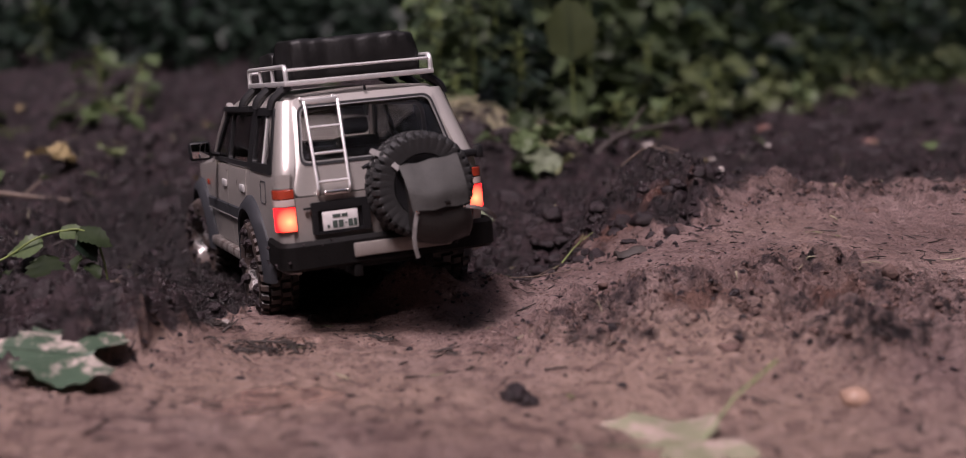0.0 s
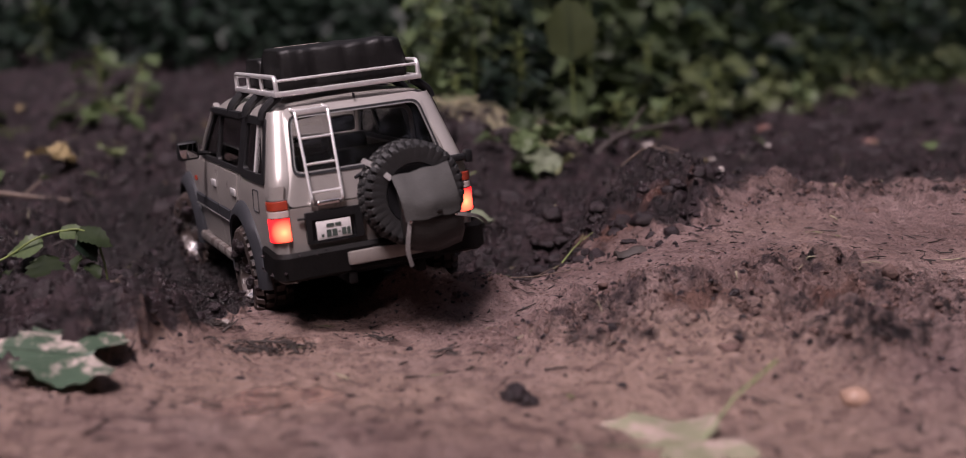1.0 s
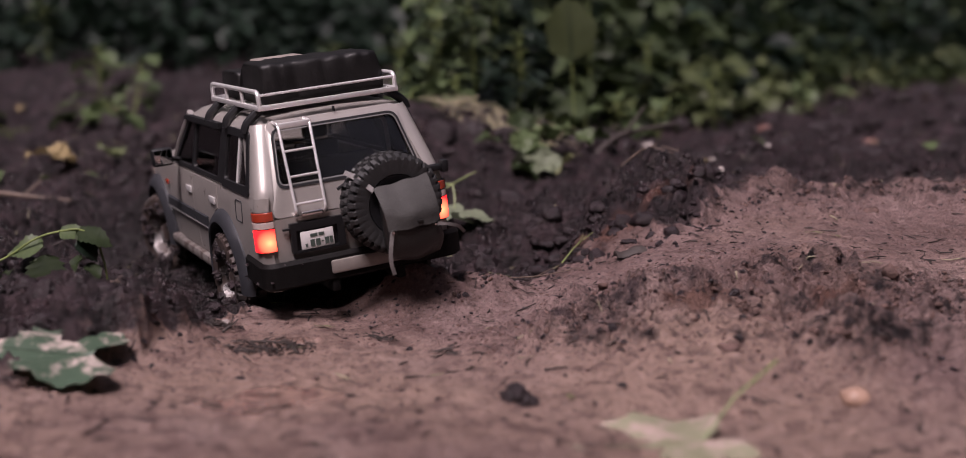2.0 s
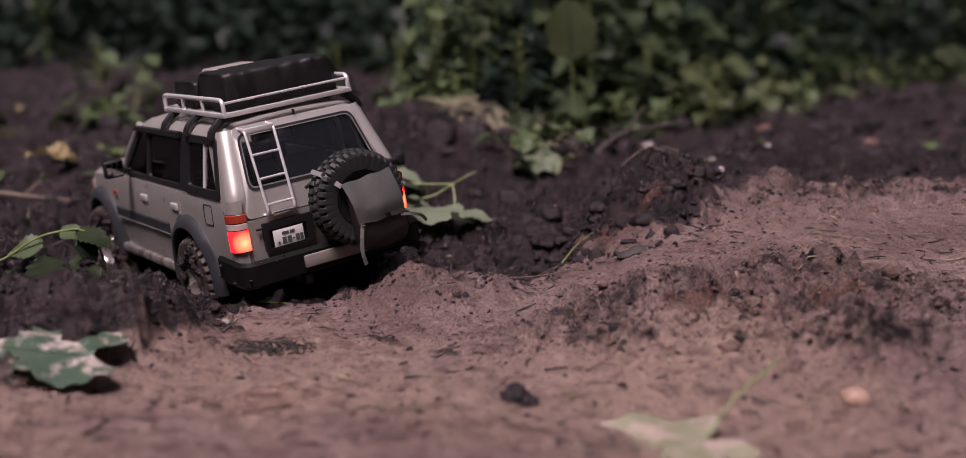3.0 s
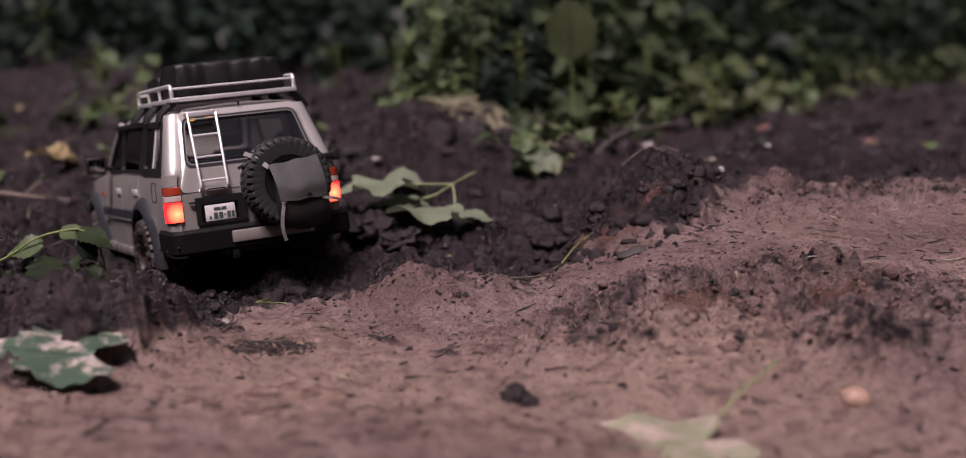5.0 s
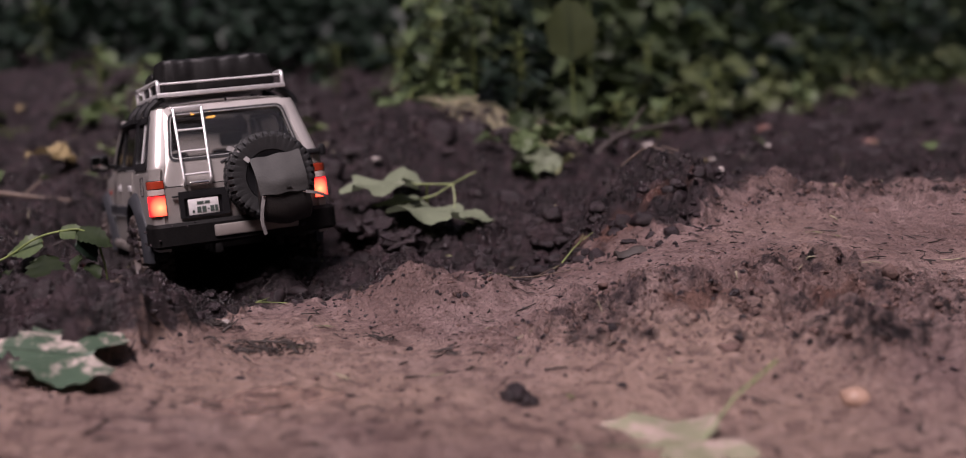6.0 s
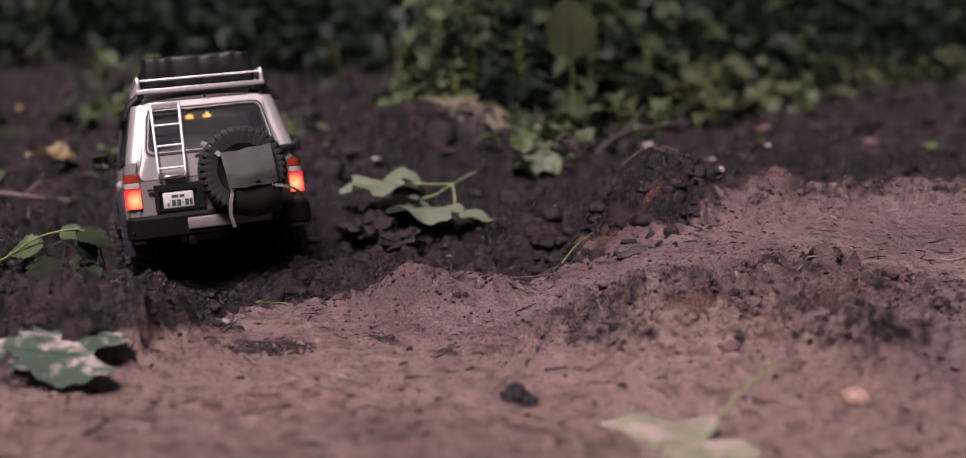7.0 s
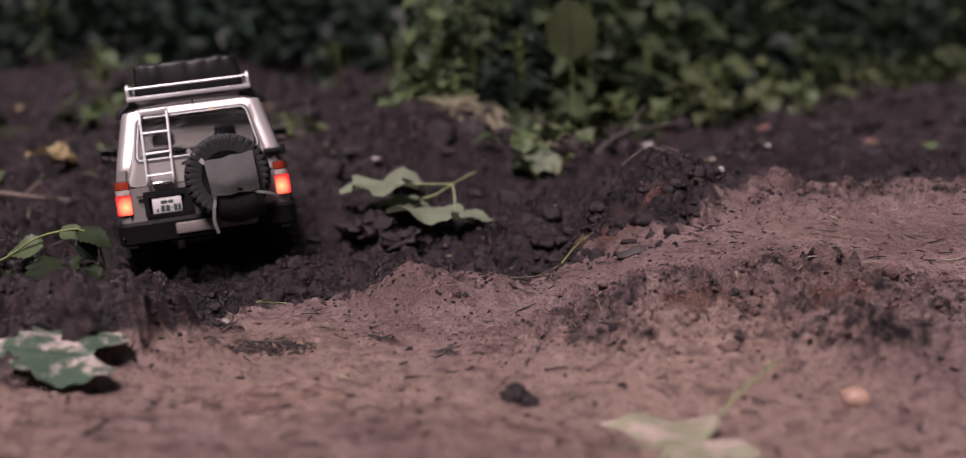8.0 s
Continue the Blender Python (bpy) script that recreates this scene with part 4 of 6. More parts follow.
        y = -0.0065 + 0.025 * s
        bm = bmesh.new()
        tube(bm, [(-0.0545 + 0.001 * s, y, z), (-0.0285 + 0.003 * s, y, z)], 0.00115, 8)
        part("ladder_rung", bm, METAL, truck)
    bm = bmesh.new()
    box(bm, (-0.0545, 0.017, 0.1885), (-0.0245, 0.0205, 0.1935), 0.001)
    part("ladder_bracket", bm, METAL, truck)
    # hinge and wiper
    bm = bmesh.new()
    box(bm, (0.066, -0.003, 0.1330), (0.088, 0.006, 0.1385), 0.0015)
    box(bm, (0.083, -0.005, 0.1310), (0.089, 0.004, 0.1420), 0.0015)
    part("carrier_hinge", bm, BLACK, truck)
    bm = bmesh.new()
    tube(bm, [(-0.018, -0.012, 0.1345), (-0.008, -0.010, 0.1385), (0.030, -0.004, 0.1400)], 0.0016, 8)
    part("carrier_arm", bm, BLACK, truck)
    # spare wheel
    bm = bmesh.new()
    tyre(bm, "y", 0.0435, 0.031, 36)
    bmesh.ops.translate(bm, verts=bm.verts, vec=(0.0255, -0.0205, 0.1165))
    part("spare_tyre", bm, RUBBER, truck, "black spare tyre with chunky tread", 30)
    bm = bmesh.new()
    lathe(bm, [(0.004, -0.030), (0.020, -0.034), (0.0252, -0.0355), (0.0252, -0.010), (0.010, -0.006)], "y", 28, (0.0255, 0, 0.1165))
    part("spare_rim", bm, BLACK, truck)
    # canvas bag on the spare wheel: body, flap and straps
    bm = bmesh.new()
    rows = []
    for v in np.linspace(0, 1, 9):
        z = 0.124 - 0.053 * v
        half = 0.0215 + 0.006 * v - 0.006 * max(0, v - 0.8) / 0.2
        cx = 0.028 + 0.006 * v
        thick = 0.006 + 0.013 * math.sin(math.pi * min(1, v * 0.72 + 0.1)) - 0.010 * max(0, v - 0.75)
        row = []
        for a in np.linspace(0, 2 * math.pi, 29)[:-1]:
            ca, sa = math.cos(a), math.sin(a)
            x = cx + half * math.copysign(abs(ca) ** 0.45, ca)
            y = -0.0375 - thick * 0.5 - thick * 0.5 * math.copysign(abs(sa) ** 0.6, sa)
            crease = 0.0012 * noise.noise(Vector((x * 90, z * 70, 3.0)))
            row.append((x, y + crease, z + 0.002 * math.sin(9 * x / 0.06)))
        rows.append(row)
    made = sheet(bm, rows)
    for r0, r1 in zip(made, made[1:]):
        bm.faces.new((r0[-1], r0[0], r1[0], r1[-1]))
    bm.faces.new(made[-1])
    bag = part("spare_wheel_bag", bm, CANVAS_WET, truck, "dark wet canvas bag", 60)
    bm = bmesh.new()
    rows = []
    for v in np.linspace(0, 1, 12):
        row = []
        for u in np.linspace(0, 1, 14):
            x = (0.0035 + 0.0495 * u) * (1 - v) + (0.0070 + 0.0475 * u) * v
            z = (0.1345 + 0.0050 * u) * (1 - v) + (0.0985 + 0.002 * u) * v + 0.0006 * math.sin(14 * u)
            y = -0.0402 - 0.0195 * math.sin(0.5 * math.pi * min(1, v * 1.25)) * (0.78 + 0.22 * math.sin(math.pi * u)) + 0.0010 * noise.noise(Vector((u * 3.5, v * 3.5, 1)))
            row.append((x, y, z))
        rows.append(row)
    sheet(bm, rows)
    thicken(bm, 0.0012)
    part("flap", bm, CANVAS_GREY, bag, "grey waxed canvas flap")
    bm = bmesh.new()
    box(bm, (0.032, -0.0606, 0.1035), (0.037, -0.0592, 0.1052), 0.0004)
    part("flap_badge", bm, CANVAS_WET, bag)

    def strap(points, width=0.0022, label="grey webbing strap"):
        bm = bmesh.new()
        pts = [Vector(p) for p in bend(points, 0.008, 5)]
        rows = []
        for i, p in enumerate(pts):
            along = (pts[min(i + 1, len(pts) - 1)] - pts[max(i - 1, 0)]).normalized()
            flat = along.cross(Vector((0, 1, 0)))
            flat = flat.normalized() if flat.length > 0.1 else Vector((1, 0, 0))
            rows.append([p - flat * width, p + flat * width])
        sheet(bm, rows)
        thicken(bm, 0.0008)
        part("strap", bm, WEBBING, bag, label)

    strap([(0.0100, -0.0570, 0.0985), (0.0065, -0.0575, 0.086), (0.0050, -0.0570, 0.074), (0.0080, -0.055, 0.062)], 0.0017)
    strap([(0.0490, -0.0555, 0.0985), (0.0600, -0.0560, 0.0965), (0.0720, -0.052, 0.092), (0.0800, -0.045, 0.0840)], 0.0014)
    strap([(0.0040, -0.0395, 0.1325), (-0.006, -0.030, 0.1440), (-0.0110, -0.014, 0.1480)], 0.0022)
    for x, z in ((0.0100, 0.0985), (0.0490, 0.0990)):
        bm = bmesh.new()
        box(bm, (x - 0.0013, -0.0590, z - 0.0013), (x + 0.0013, -0.0570, z + 0.0013), 0.0005)
        part("buckle", bm, CHROME, bag, "small bright buckle")


def roof_load(truck):
    x, y0, y1, lo, hi = 0.0625, 0.034, 0.190, 0.2065, 0.2205
    bm = bmesh.new()
    loop = [(-x, y0, lo), (x, y0, lo), (x, y1, lo), (-x, y1, lo)]
    for a, b in zip(loop, loop[1:] + loop[:1]):
        horizontal = a[1] == b[1]
        c = Vector((min(a[0], b[0]) - 0.0022, min(a[1], b[1]) - 0.0022, lo - 0.0022))
        d = Vector((max(a[0], b[0]) + 0.0022, max(a[1], b[1]) + 0.0022, lo + 0.0022))
        if not horizontal:
            c.y, d.y = c.y + 0.0044, d.y - 0.0044
        box(bm, c, d, 0.0008)
    rack = part("roof_rack", bm, METAL, truck, "polished aluminium roof rack")
    for k in range(5):
        y = y0 + (y1 - y0) * (k + 0.5) / 5
        bm = bmesh.new()
        box(bm, (-x + 0.001, y - 0.003, lo - 0.0015), (x - 0.001, y + 0.003, lo + 0.0012), 0.0006)
        part("rack_slat", bm, METAL, rack)
    for side in (-1, 1):
        bm = bmesh.new()
        tube(bm, bend([(side * x, y0, lo), (side * x, y0, hi), (side * x, y1, hi), (side * x, y1, lo)], 0.007), 0.0021, 10)
        part("side_rail", bm, METAL, rack)
        for y in (0.086, 0.138):
            bm = bmesh.new()
            tube(bm, [(side * x, y, lo), (side * x, y, hi)], 0.0018, 8)
            part("rack_post", bm, METAL, rack)
        for y in (0.045, 0.108, 0.172):
            bm = bmesh.new()
            tube(bm, bend([(side * 0.058, y, 0.2045), (side * 0.064, y, 0.2015), (side * 0.0735, y, 0.1935), (side * 0.0755, y, 0.1865)], 0.004), 0.0040, 8)
            part("rack_clamp", bm, BLACK, rack, "black roof rack clamp")
    for y in (y0, y1):
        bm = bmesh.new()
        tube(bm, [(-x, y, hi - 0.003), (x, y, hi - 0.003)], 0.0012, 8)
        part("cross_rail", bm, METAL, rack)

    def duffel(name, lo_, hi_, seed, label, mat=CANVAS, taper=0.95):
        bm = bmesh.new()
        mid = (Vector(lo_) + Vector(hi_)) / 2
        half = (Vector(hi_) - Vector(lo_)) / 2
        rows = []
        for u in np.linspace(-1, 1, 41):
            end = (1 - abs(u) ** 14) ** 0.35
            row = []
            for a in np.linspace(0, 2 * math.pi, 33)[:-1]:
                ca, sa = math.cos(a), math.sin(a)
                y = half.y * math.copysign(abs(ca) ** 0.22, ca) * (0.9 + 0.1 * end)
                z = half.z * math.copysign(abs(sa) ** 0.22, sa) * (0.9 + 0.1 * end)
                k = 1 - (1 - taper) * max(0, z / half.z)
                p = Vector((half.x * u * (k if abs(u) > 0.8 else 1), y * k, z))
                wr = noise.noise(Vector((p.x * 60 + seed, p.z * 18, p.y * 30))) * 0.0011 + noise.noise(Vector((p.x * 140, p.z * 60, seed + p.y * 90))) * 0.0008
                row.append(mid + p * (1 + wr / max(half.z, 0.01)))
            rows.append(row)
        made = sheet(bm, rows)
        for r0, r1 in zip(made, made[1:]):
            bm.faces.new((r0[-1], r0[0], r1[0], r1[-1]))
        bm.faces.new(made[0])
        bm.faces.new(made[-1])
        return part(name, bm, mat, truck, label, 70)

    main = duffel("roof_bag", (-0.0565, 0.044, 0.2070), (0.0565, 0.112, 0.2425), 5.0, "large black canvas roof bag with creases")
    duffel("roof_bag", (-0.0560, 0.117, 0.2075), (0.010, 0.180, 0.2335), 9.0, "smaller black canvas roof bag")
    bm = bmesh.new()
    box(bm, (-0.034, 0.120, 0.2325), (0.010, 0.150, 0.2415), 0.002, 3)
    box(bm, (-0.035, 0.119, 0.2370), (0.011, 0.151, 0.2390), 0.0008)
    part("storage_box", bm, PALE_TRIM, truck, "pale flat storage box on the roof rack")
    duffel("roof_bag", (0.012, 0.118, 0.2075), (0.056, 0.182, 0.2350), 13.0, "smaller black canvas roof bag")


def build_truck():
    truck = thing("model_truck", "champagne scale model off-roader splashed with mud, tail lights lit", "model car")
    lower_body(truck)
    cabin(truck)
    tail(truck)
    roof_load(truck)
    wheels = [(wheel(truck, side, y, y > 0.3), side, y) for y in (AXLE_REAR, AXLE_FRONT) for side in (-1, 1)]
    return truck, wheels


TRUCK, WHEELS = build_truck()


# ---- leaves, stalks and litter ----
SMALL = [(0.0, 0.08), (0.3, 0.95), (0.65, 0.75), (1.0, 0.03)]
OVAL = [(0.0, 0.05), (0.12, 0.55), (0.3, 0.95), (0.5, 1.0), (0.75, 0.62), (0.92, 0.22), (1.0, 0.02)]
SLIVER = [(0.0, 0.03), (0.15, 0.14), (0.3, 0.12), (0.45, 0.20), (0.6, 0.15), (0.8, 0.11), (1.0, 0.01)]
HEART = [(0.0, 0.30), (0.06, 0.80), (0.22, 1.0), (0.45, 0.92), (0.7, 0.60), (0.9, 0.24), (1.0, 0.02)]


def leaf_field(places, lengths, headings, pitches, rolls, shape=OVAL, slim=0.36, droop=0.25):
    """Vertices and quads of many small bent leaves: three points across, one row for each pair of the shape."""
    n, rows = len(places), len(shape)
    t = np.array([a for a, _ in shape])
    w = np.array([b for _, b in shape]) * slim
    across = np.array([-1.0, 0.0, 1.0])
    lx = (w[:, None] * across[None, :]).ravel()
    ly = np.repeat(t, 3)
    lz = (np.abs(across)[None, :] * w[:, None] * 0.35).ravel() - droop * ly ** 2
    local = np.stack([lx, ly, lz], 1)
    cr, sr = np.cos(rolls), np.sin(rolls)
    cp, sp = np.cos(pitches), np.sin(pitches)
    ch, sh = np.cos(headings), np.sin(headings)
    p = local[None] * lengths[:, None, None]
    x, y, z = p[..., 0], p[..., 1], p[..., 2]
    x, z = x * cr[:, None] + z * sr[:, None], -x * sr[:, None] + z * cr[:, None]
    y, z = y * cp[:, None] - z * sp[:, None], y * sp[:, None] + z * cp[:, None]
    x, y = x * ch[:, None] - y * sh[:, None], x * sh[:, None] + y * ch[:, None]
    co = np.stack([x, y, z], -1) + places[:, None, :]
    idx = np.arange(n * rows * 3).reshape(n, rows, 3)
    quads = np.stack([idx[:, :-1, :-1], idx[:, :-1, 1:], idx[:, 1:, 1:], idx[:, 1:, :-1]], -1).reshape(-1, 4)
    return co.reshape(-1, 3), quads


def undergrowth(name, label, count, xs, ys, keep, heights, size, mat, shape=OVAL, slim=0.36, seed=1, flat=0.35):
    """Uncountable low plants: leaves in tiers over a stretch of ground."""
    r = np.random.default_rng(seed)
    x, y = r.uniform(*xs, count * 3), r.uniform(*ys, count * 3)
    ok = np.nonzero(keep(x, y))[0][:count]
    x, y = x[ok], y[ok]
    n = len(x)
    tuft = 0.5 + fbm(x, y, 0.36, 3, seed) * 1.7
    top = heights(x, y) * np.clip(0.45 + 0.9 * tuft, 0.2, 1.5)
    z = ground_height(x, y) + top * (1 - 0.85 * r.random(n) ** 1.6)
    co, quads = leaf_field(np.stack([x, y, z], 1), r.uniform(*size, n), r.uniform(0, 2 * math.pi, n), r.normal(-0.12, flat, n), r.normal(0, flat, n), shape, slim)
    return tagged(new(name, from_arrays(name, co, quads, mat)), label, "undergrowth", kind="stuff")


def wood_edge(x):
    return np.interp(x, [-6, -2.2, -0.9, -0.30, -0.20, -0.14, 0.02, 0.2, 0.5, 0.9, 2.0, 4.0, 9.0], [4.6, 4.3, 4.2, 4.4, 4.0, 2.55, 2.34, 2.44, 2.9, 3.7, 5.6, 7.5, 11])


def tall(x, y):
    d = y - wood_edge(x)
    return np.interp(d, [0, 0.25, 0.8, 2.0, 6.0, 12.0], [0.06, 0.16, 0.27, 0.36, 0.55, 1.2])


# ground cover and thicket carry the wood's shade in their leaf colour
undergrowth("undergrowth", "dense ground cover at the wood's edge, shade put into its green", 32000, (-7, 8), (2.2, 10), lambda x, y: (y > wood_edge(x) + 0.15) & (np.abs(x) < 0.45 * y + 0.6), tall, (0.040, 0.100), LEAF_SHADED, SMALL, 0.36, seed=3, flat=0.26)
undergrowth("undergrowth", "mid green nettles among the ground cover", 14000, (-0.3, 7), (2.2, 10), lambda x, y: (y > wood_edge(x) + 0.05) & (x > -0.2) & (x < 0.45 * y + 0.5), tall, (0.03, 0.075), LEAF_MID, HEART, 0.40, seed=5)
undergrowth("undergrowth", "low yellow-green seedlings along the mud's edge", 5200, (-0.35, 6), (2.1, 8), lambda x, y: (np.abs(y - wood_edge(x) - 0.12) < 0.22) & (x > 0.25), lambda x, y: 0.09 + 0 * x, (0.022, 0.045), LEAF_YELLOW, HEART, 0.45, seed=7)
undergrowth("thicket", "shrubs of the wood behind, shade put into their green", 9000, (-9, 9), (9, 13.5), lambda x, y: x * x + y * y < 13.4 ** 2, lambda x, y: np.interp(y, [9, 12, 17], [1.2, 3.0, 5.0]), (0.14, 0.30), LEAF_SHADED, SMALL, 0.36, seed=9, flat=0.6)


def backdrop():
    """The wood that closes the clearing all round."""
    bm = bmesh.new()
    rows = []
    for k, z in enumerate((-0.5, 2.0, 4.5, 7.5, 10.5)):
        rows.append([((15 + 1.2 * math.sin(5 * a + k)) * math.sin(a), (15 + 1.2 * math.sin(5 * a + k)) * math.cos(a), z * (1 + 0.5 * max(0, -math.cos(a))) + (1.6 * math.sin(7 * a) + 1.1 * math.sin(17 * a) if k == 4 else 0)) for a in np.linspace(0, 2 * math.pi, 97)])
    sheet(bm, rows)
    wall = new("backdrop", mesh_of("backdrop", bm, plain("far_wood", (0.016, 0.025, 0.014), 0.9, spread=0.6, scale=1.5)))
    tagged(wall, "dark wood round the clearing", "backdrop", kind="structure")


backdrop()


def tree(x, y, height, seed):
    """A slim forest tree: tapered trunk, limbs, and a loose crown of many leaves."""
    r = random.Random(seed)
    root = thing("tree", "slim dark forest tree at the edge of the clearing", "tree", pose(x, y, gz(x, y) - 0.1), "trees of the clearing")
    lean = Vector((r.uniform(-0.5, 0.5), r.uniform(-0.4, 0.4), height))
    spine = [lean * s + Vector((0.18 * math.sin(4 * s + seed), 0.12 * math.cos(5 * s), 0)) for s in np.linspace(0, 1, 9)]
    bm = bmesh.new()
    tube(bm, spine, [0.17 * (1 - 0.85 * k / 8) for k in range(9)], 10)
    part("trunk", bm, BARK, root, "dark bark trunk")
    centres = []
    for k in range(11):
        s = 0.42 + 0.055 * k
        at = spine[0].lerp(spine[-1], s)
        a = 2.4 * k + r.uniform(-0.4, 0.4)
        reach = (1.9 - 1.3 * (s - 0.42) / 0.6) * r.uniform(0.7, 1.1)
        tip = at + Vector((reach * math.cos(a), reach * math.sin(a), reach * r.uniform(0.3, 0.7)))
        bm = bmesh.new()
        tube(bm, [at, at.lerp(tip, 0.5) + Vector((0, 0, -0.08)), tip], [0.05, 0.032, 0.012], 6)
        part("limb", bm, BARK, root)
        centres += [(at.lerp(tip, q), 0.22 + 0.25 * q) for q in (0.55, 0.8, 1.0)]
    g = np.random.default_rng(seed)
    places = np.concatenate([np.array(c) + g.normal(0, w, (42, 3)) * (1, 1, 0.6) for c, w in centres])
    n = len(places)
    co, quads = leaf_field(places, g.uniform(0.10, 0.22, n), g.uniform(0, 6.28, n), g.normal(-0.3, 0.5, n), g.normal(0, 0.5, n), SMALL, 0.36)
    crown = new("crown", from_arrays("crown", co, quads, LEAF_SHADED))
    crown.parent = root
    tagged(crown, "loose dark green leaves", kind="stuff")


for k, (x, y, height) in enumerate([(-6.4, -5.6, 9.0), (-4.4, -7.0, 9.6), (-2.4, -6.6, 8.8), (-0.7, -7.2, 8.8), (0.7, -6.4, 13.4), (1.9, -7.2, 14.6), (3.1, -6.3, 13.2), (4.4, -7.0, 14.8), (5.8, -6.2, 13.6)]):
    tree(x, y, height, 60 + k)


def leaf_mesh(bm, base, heading, pitch, length, outline, fold=0.25, droop=0.3, roll=0.0, wave=0.06, thick=0.0):
    """One broad leaf from a half outline of (along, half width) pairs, folded on its rib and hanging."""
    turn = Euler((pitch, roll, heading)).to_matrix()
    rows = []
    for t, w in outline:
        row = []
        for s in (-1.0, -0.5, 0.0, 0.5, 1.0):
            z = abs(s) * w * fold - droop * t * t + wave * math.sin(9 * t + 4 * s) * abs(s)
            row.append(Vector(base) + turn @ (Vector((s * w, t + 0.10 * w * abs(s) * (1 if s else 0), z)) * length))
        rows.append(row)
    sheet(bm, rows)


def maple_mesh(bm, base, heading, pitch, size, roll=0.0, wave=0.05, seed=0.0, depth=1.0):
    """A broad lobed leaf: rings of points about the stalk, teeth on the rim, a little wavy."""
    turn = Euler((pitch, roll, heading)).to_matrix()
    lobes = ((0.0, 1.0, 0.40), (0.85, 0.88, 0.38), (-0.85, 0.88, 0.38), (1.75, 0.66, 0.40), (-1.75, 0.66, 0.40))
    count, rings = 72, (0.0, 0.3, 0.6, 0.85, 1.0)
    rows = []
    for k in range(count):
        a = 2 * math.pi * k / count - math.pi
        r = max(reach * math.exp(-((a - at) / wide) ** 2) for at, reach, wide in lobes)
        r = max(r, 0.76 * (1 - 0.75 * smoothstep(2.2, 3.1, abs(a)))) * (1 + 0.05 * math.sin(19 * a + seed) + 0.07 * noise.noise(Vector((3 * a, seed, 0))))
        row = []
        for s in rings[1:]:
            x, y = -math.sin(a) * r * s * 0.62, math.cos(a) * r * s * 0.62
            z = wave * (math.sin(5 * a + seed) * s * s + 0.8 * noise.noise(Vector((2.5 * x, 2.5 * y, seed)))) + 0.03 * abs(x)
            row.append(Vector(base) + turn @ (Vector((x, y * depth + 0.12, z)) * size))
        rows.append(row)
    made = sheet(bm, rows)
    for k in range(len(made[0]) - 1):
        bm.faces.new((made[-1][k], made[-1][k + 1], made[0][k + 1], made[0][k]))
    bm.faces.new([row[0] for row in made])


TOOTHED = [(0.0, 0.03), (0.03, 0.20), (0.10, 0.35), (0.13, 0.29), (0.22, 0.44), (0.26, 0.36), (0.36, 0.47), (0.40, 0.38), (0.52, 0.43), (0.56, 0.33), (0.68, 0.34), (0.72, 0.24), (0.84, 0.20), (0.88, 0.11), (1.0, 0.01)]
LOBED = [(0.0, 0.04), (0.02, 0.30), (0.08, 0.40), (0.14, 0.34), (0.20, 0.30), (0.30, 0.50), (0.38, 0.62), (0.42, 0.56), (0.48, 0.36), (0.54, 0.27), (0.64, 0.30), (0.70, 0.33), (0.75, 0.24), (0.86, 0.12), (1.0, 0.01)]
ROUND = [(0.0, 0.06), (0.03, 0.30), (0.10, 0.42), (0.22, 0.48), (0.40, 0.49), (0.56, 0.46), (0.72, 0.38), (0.86, 0.26), (0.95, 0.12), (1.0, 0.02)]


def plant(name, label, x, y, height, leaves, mat, outline, stem_r=0.0025, lean=(0.0, 0.0), seed=0, stalk=STALK, group=""):
    """A rooted plant: a stem with leaf stalks, each leaf a part."""
    r = random.Random(seed)
    z0 = gz(x, y) - 0.004
    root = thing(name, label, "plant", pose(x, y, z0), group)
    tip = Vector((lean[0], lean[1], height))
    points = [tip * s + Vector((0.15 * height * math.sin(2.5 * s) * 0.3, 0, 0)) for s in np.linspace(0, 1, 7)]
    bm = bmesh.new()
    tube(bm, points, [stem_r * (1 - 0.6 * k / 6) for k in range(7)], 6)
    part("stem", bm, stalk, root)
    for k in range(leaves):
        s = 0.25 + 0.75 * (k + 0.6) / leaves
        at = tip * s
        heading = 2.4 * k + r.uniform(-0.5, 0.5)
        length = r.uniform(0.75, 1.2) * (0.046 if height > 0.12 else 0.040)
        out = Vector((-math.sin(heading), math.cos(heading), 0.55)) * length * 0.45
        bm = bmesh.new()
        tube(bm, [at, at + out * 0.5 + Vector((0, 0, 0.004)), at + out], 0.0009, 5)
        stem = part("leaf_stalk", bm, stalk, root)
        bm = bmesh.new()
        leaf_mesh(bm, at + out, heading, r.uniform(-0.5, 0.25), length, outline, droop=r.uniform(0.15, 0.45), roll=r.uniform(-0.4, 0.4))
        part("leaf", bm, mat, stem)
    return root


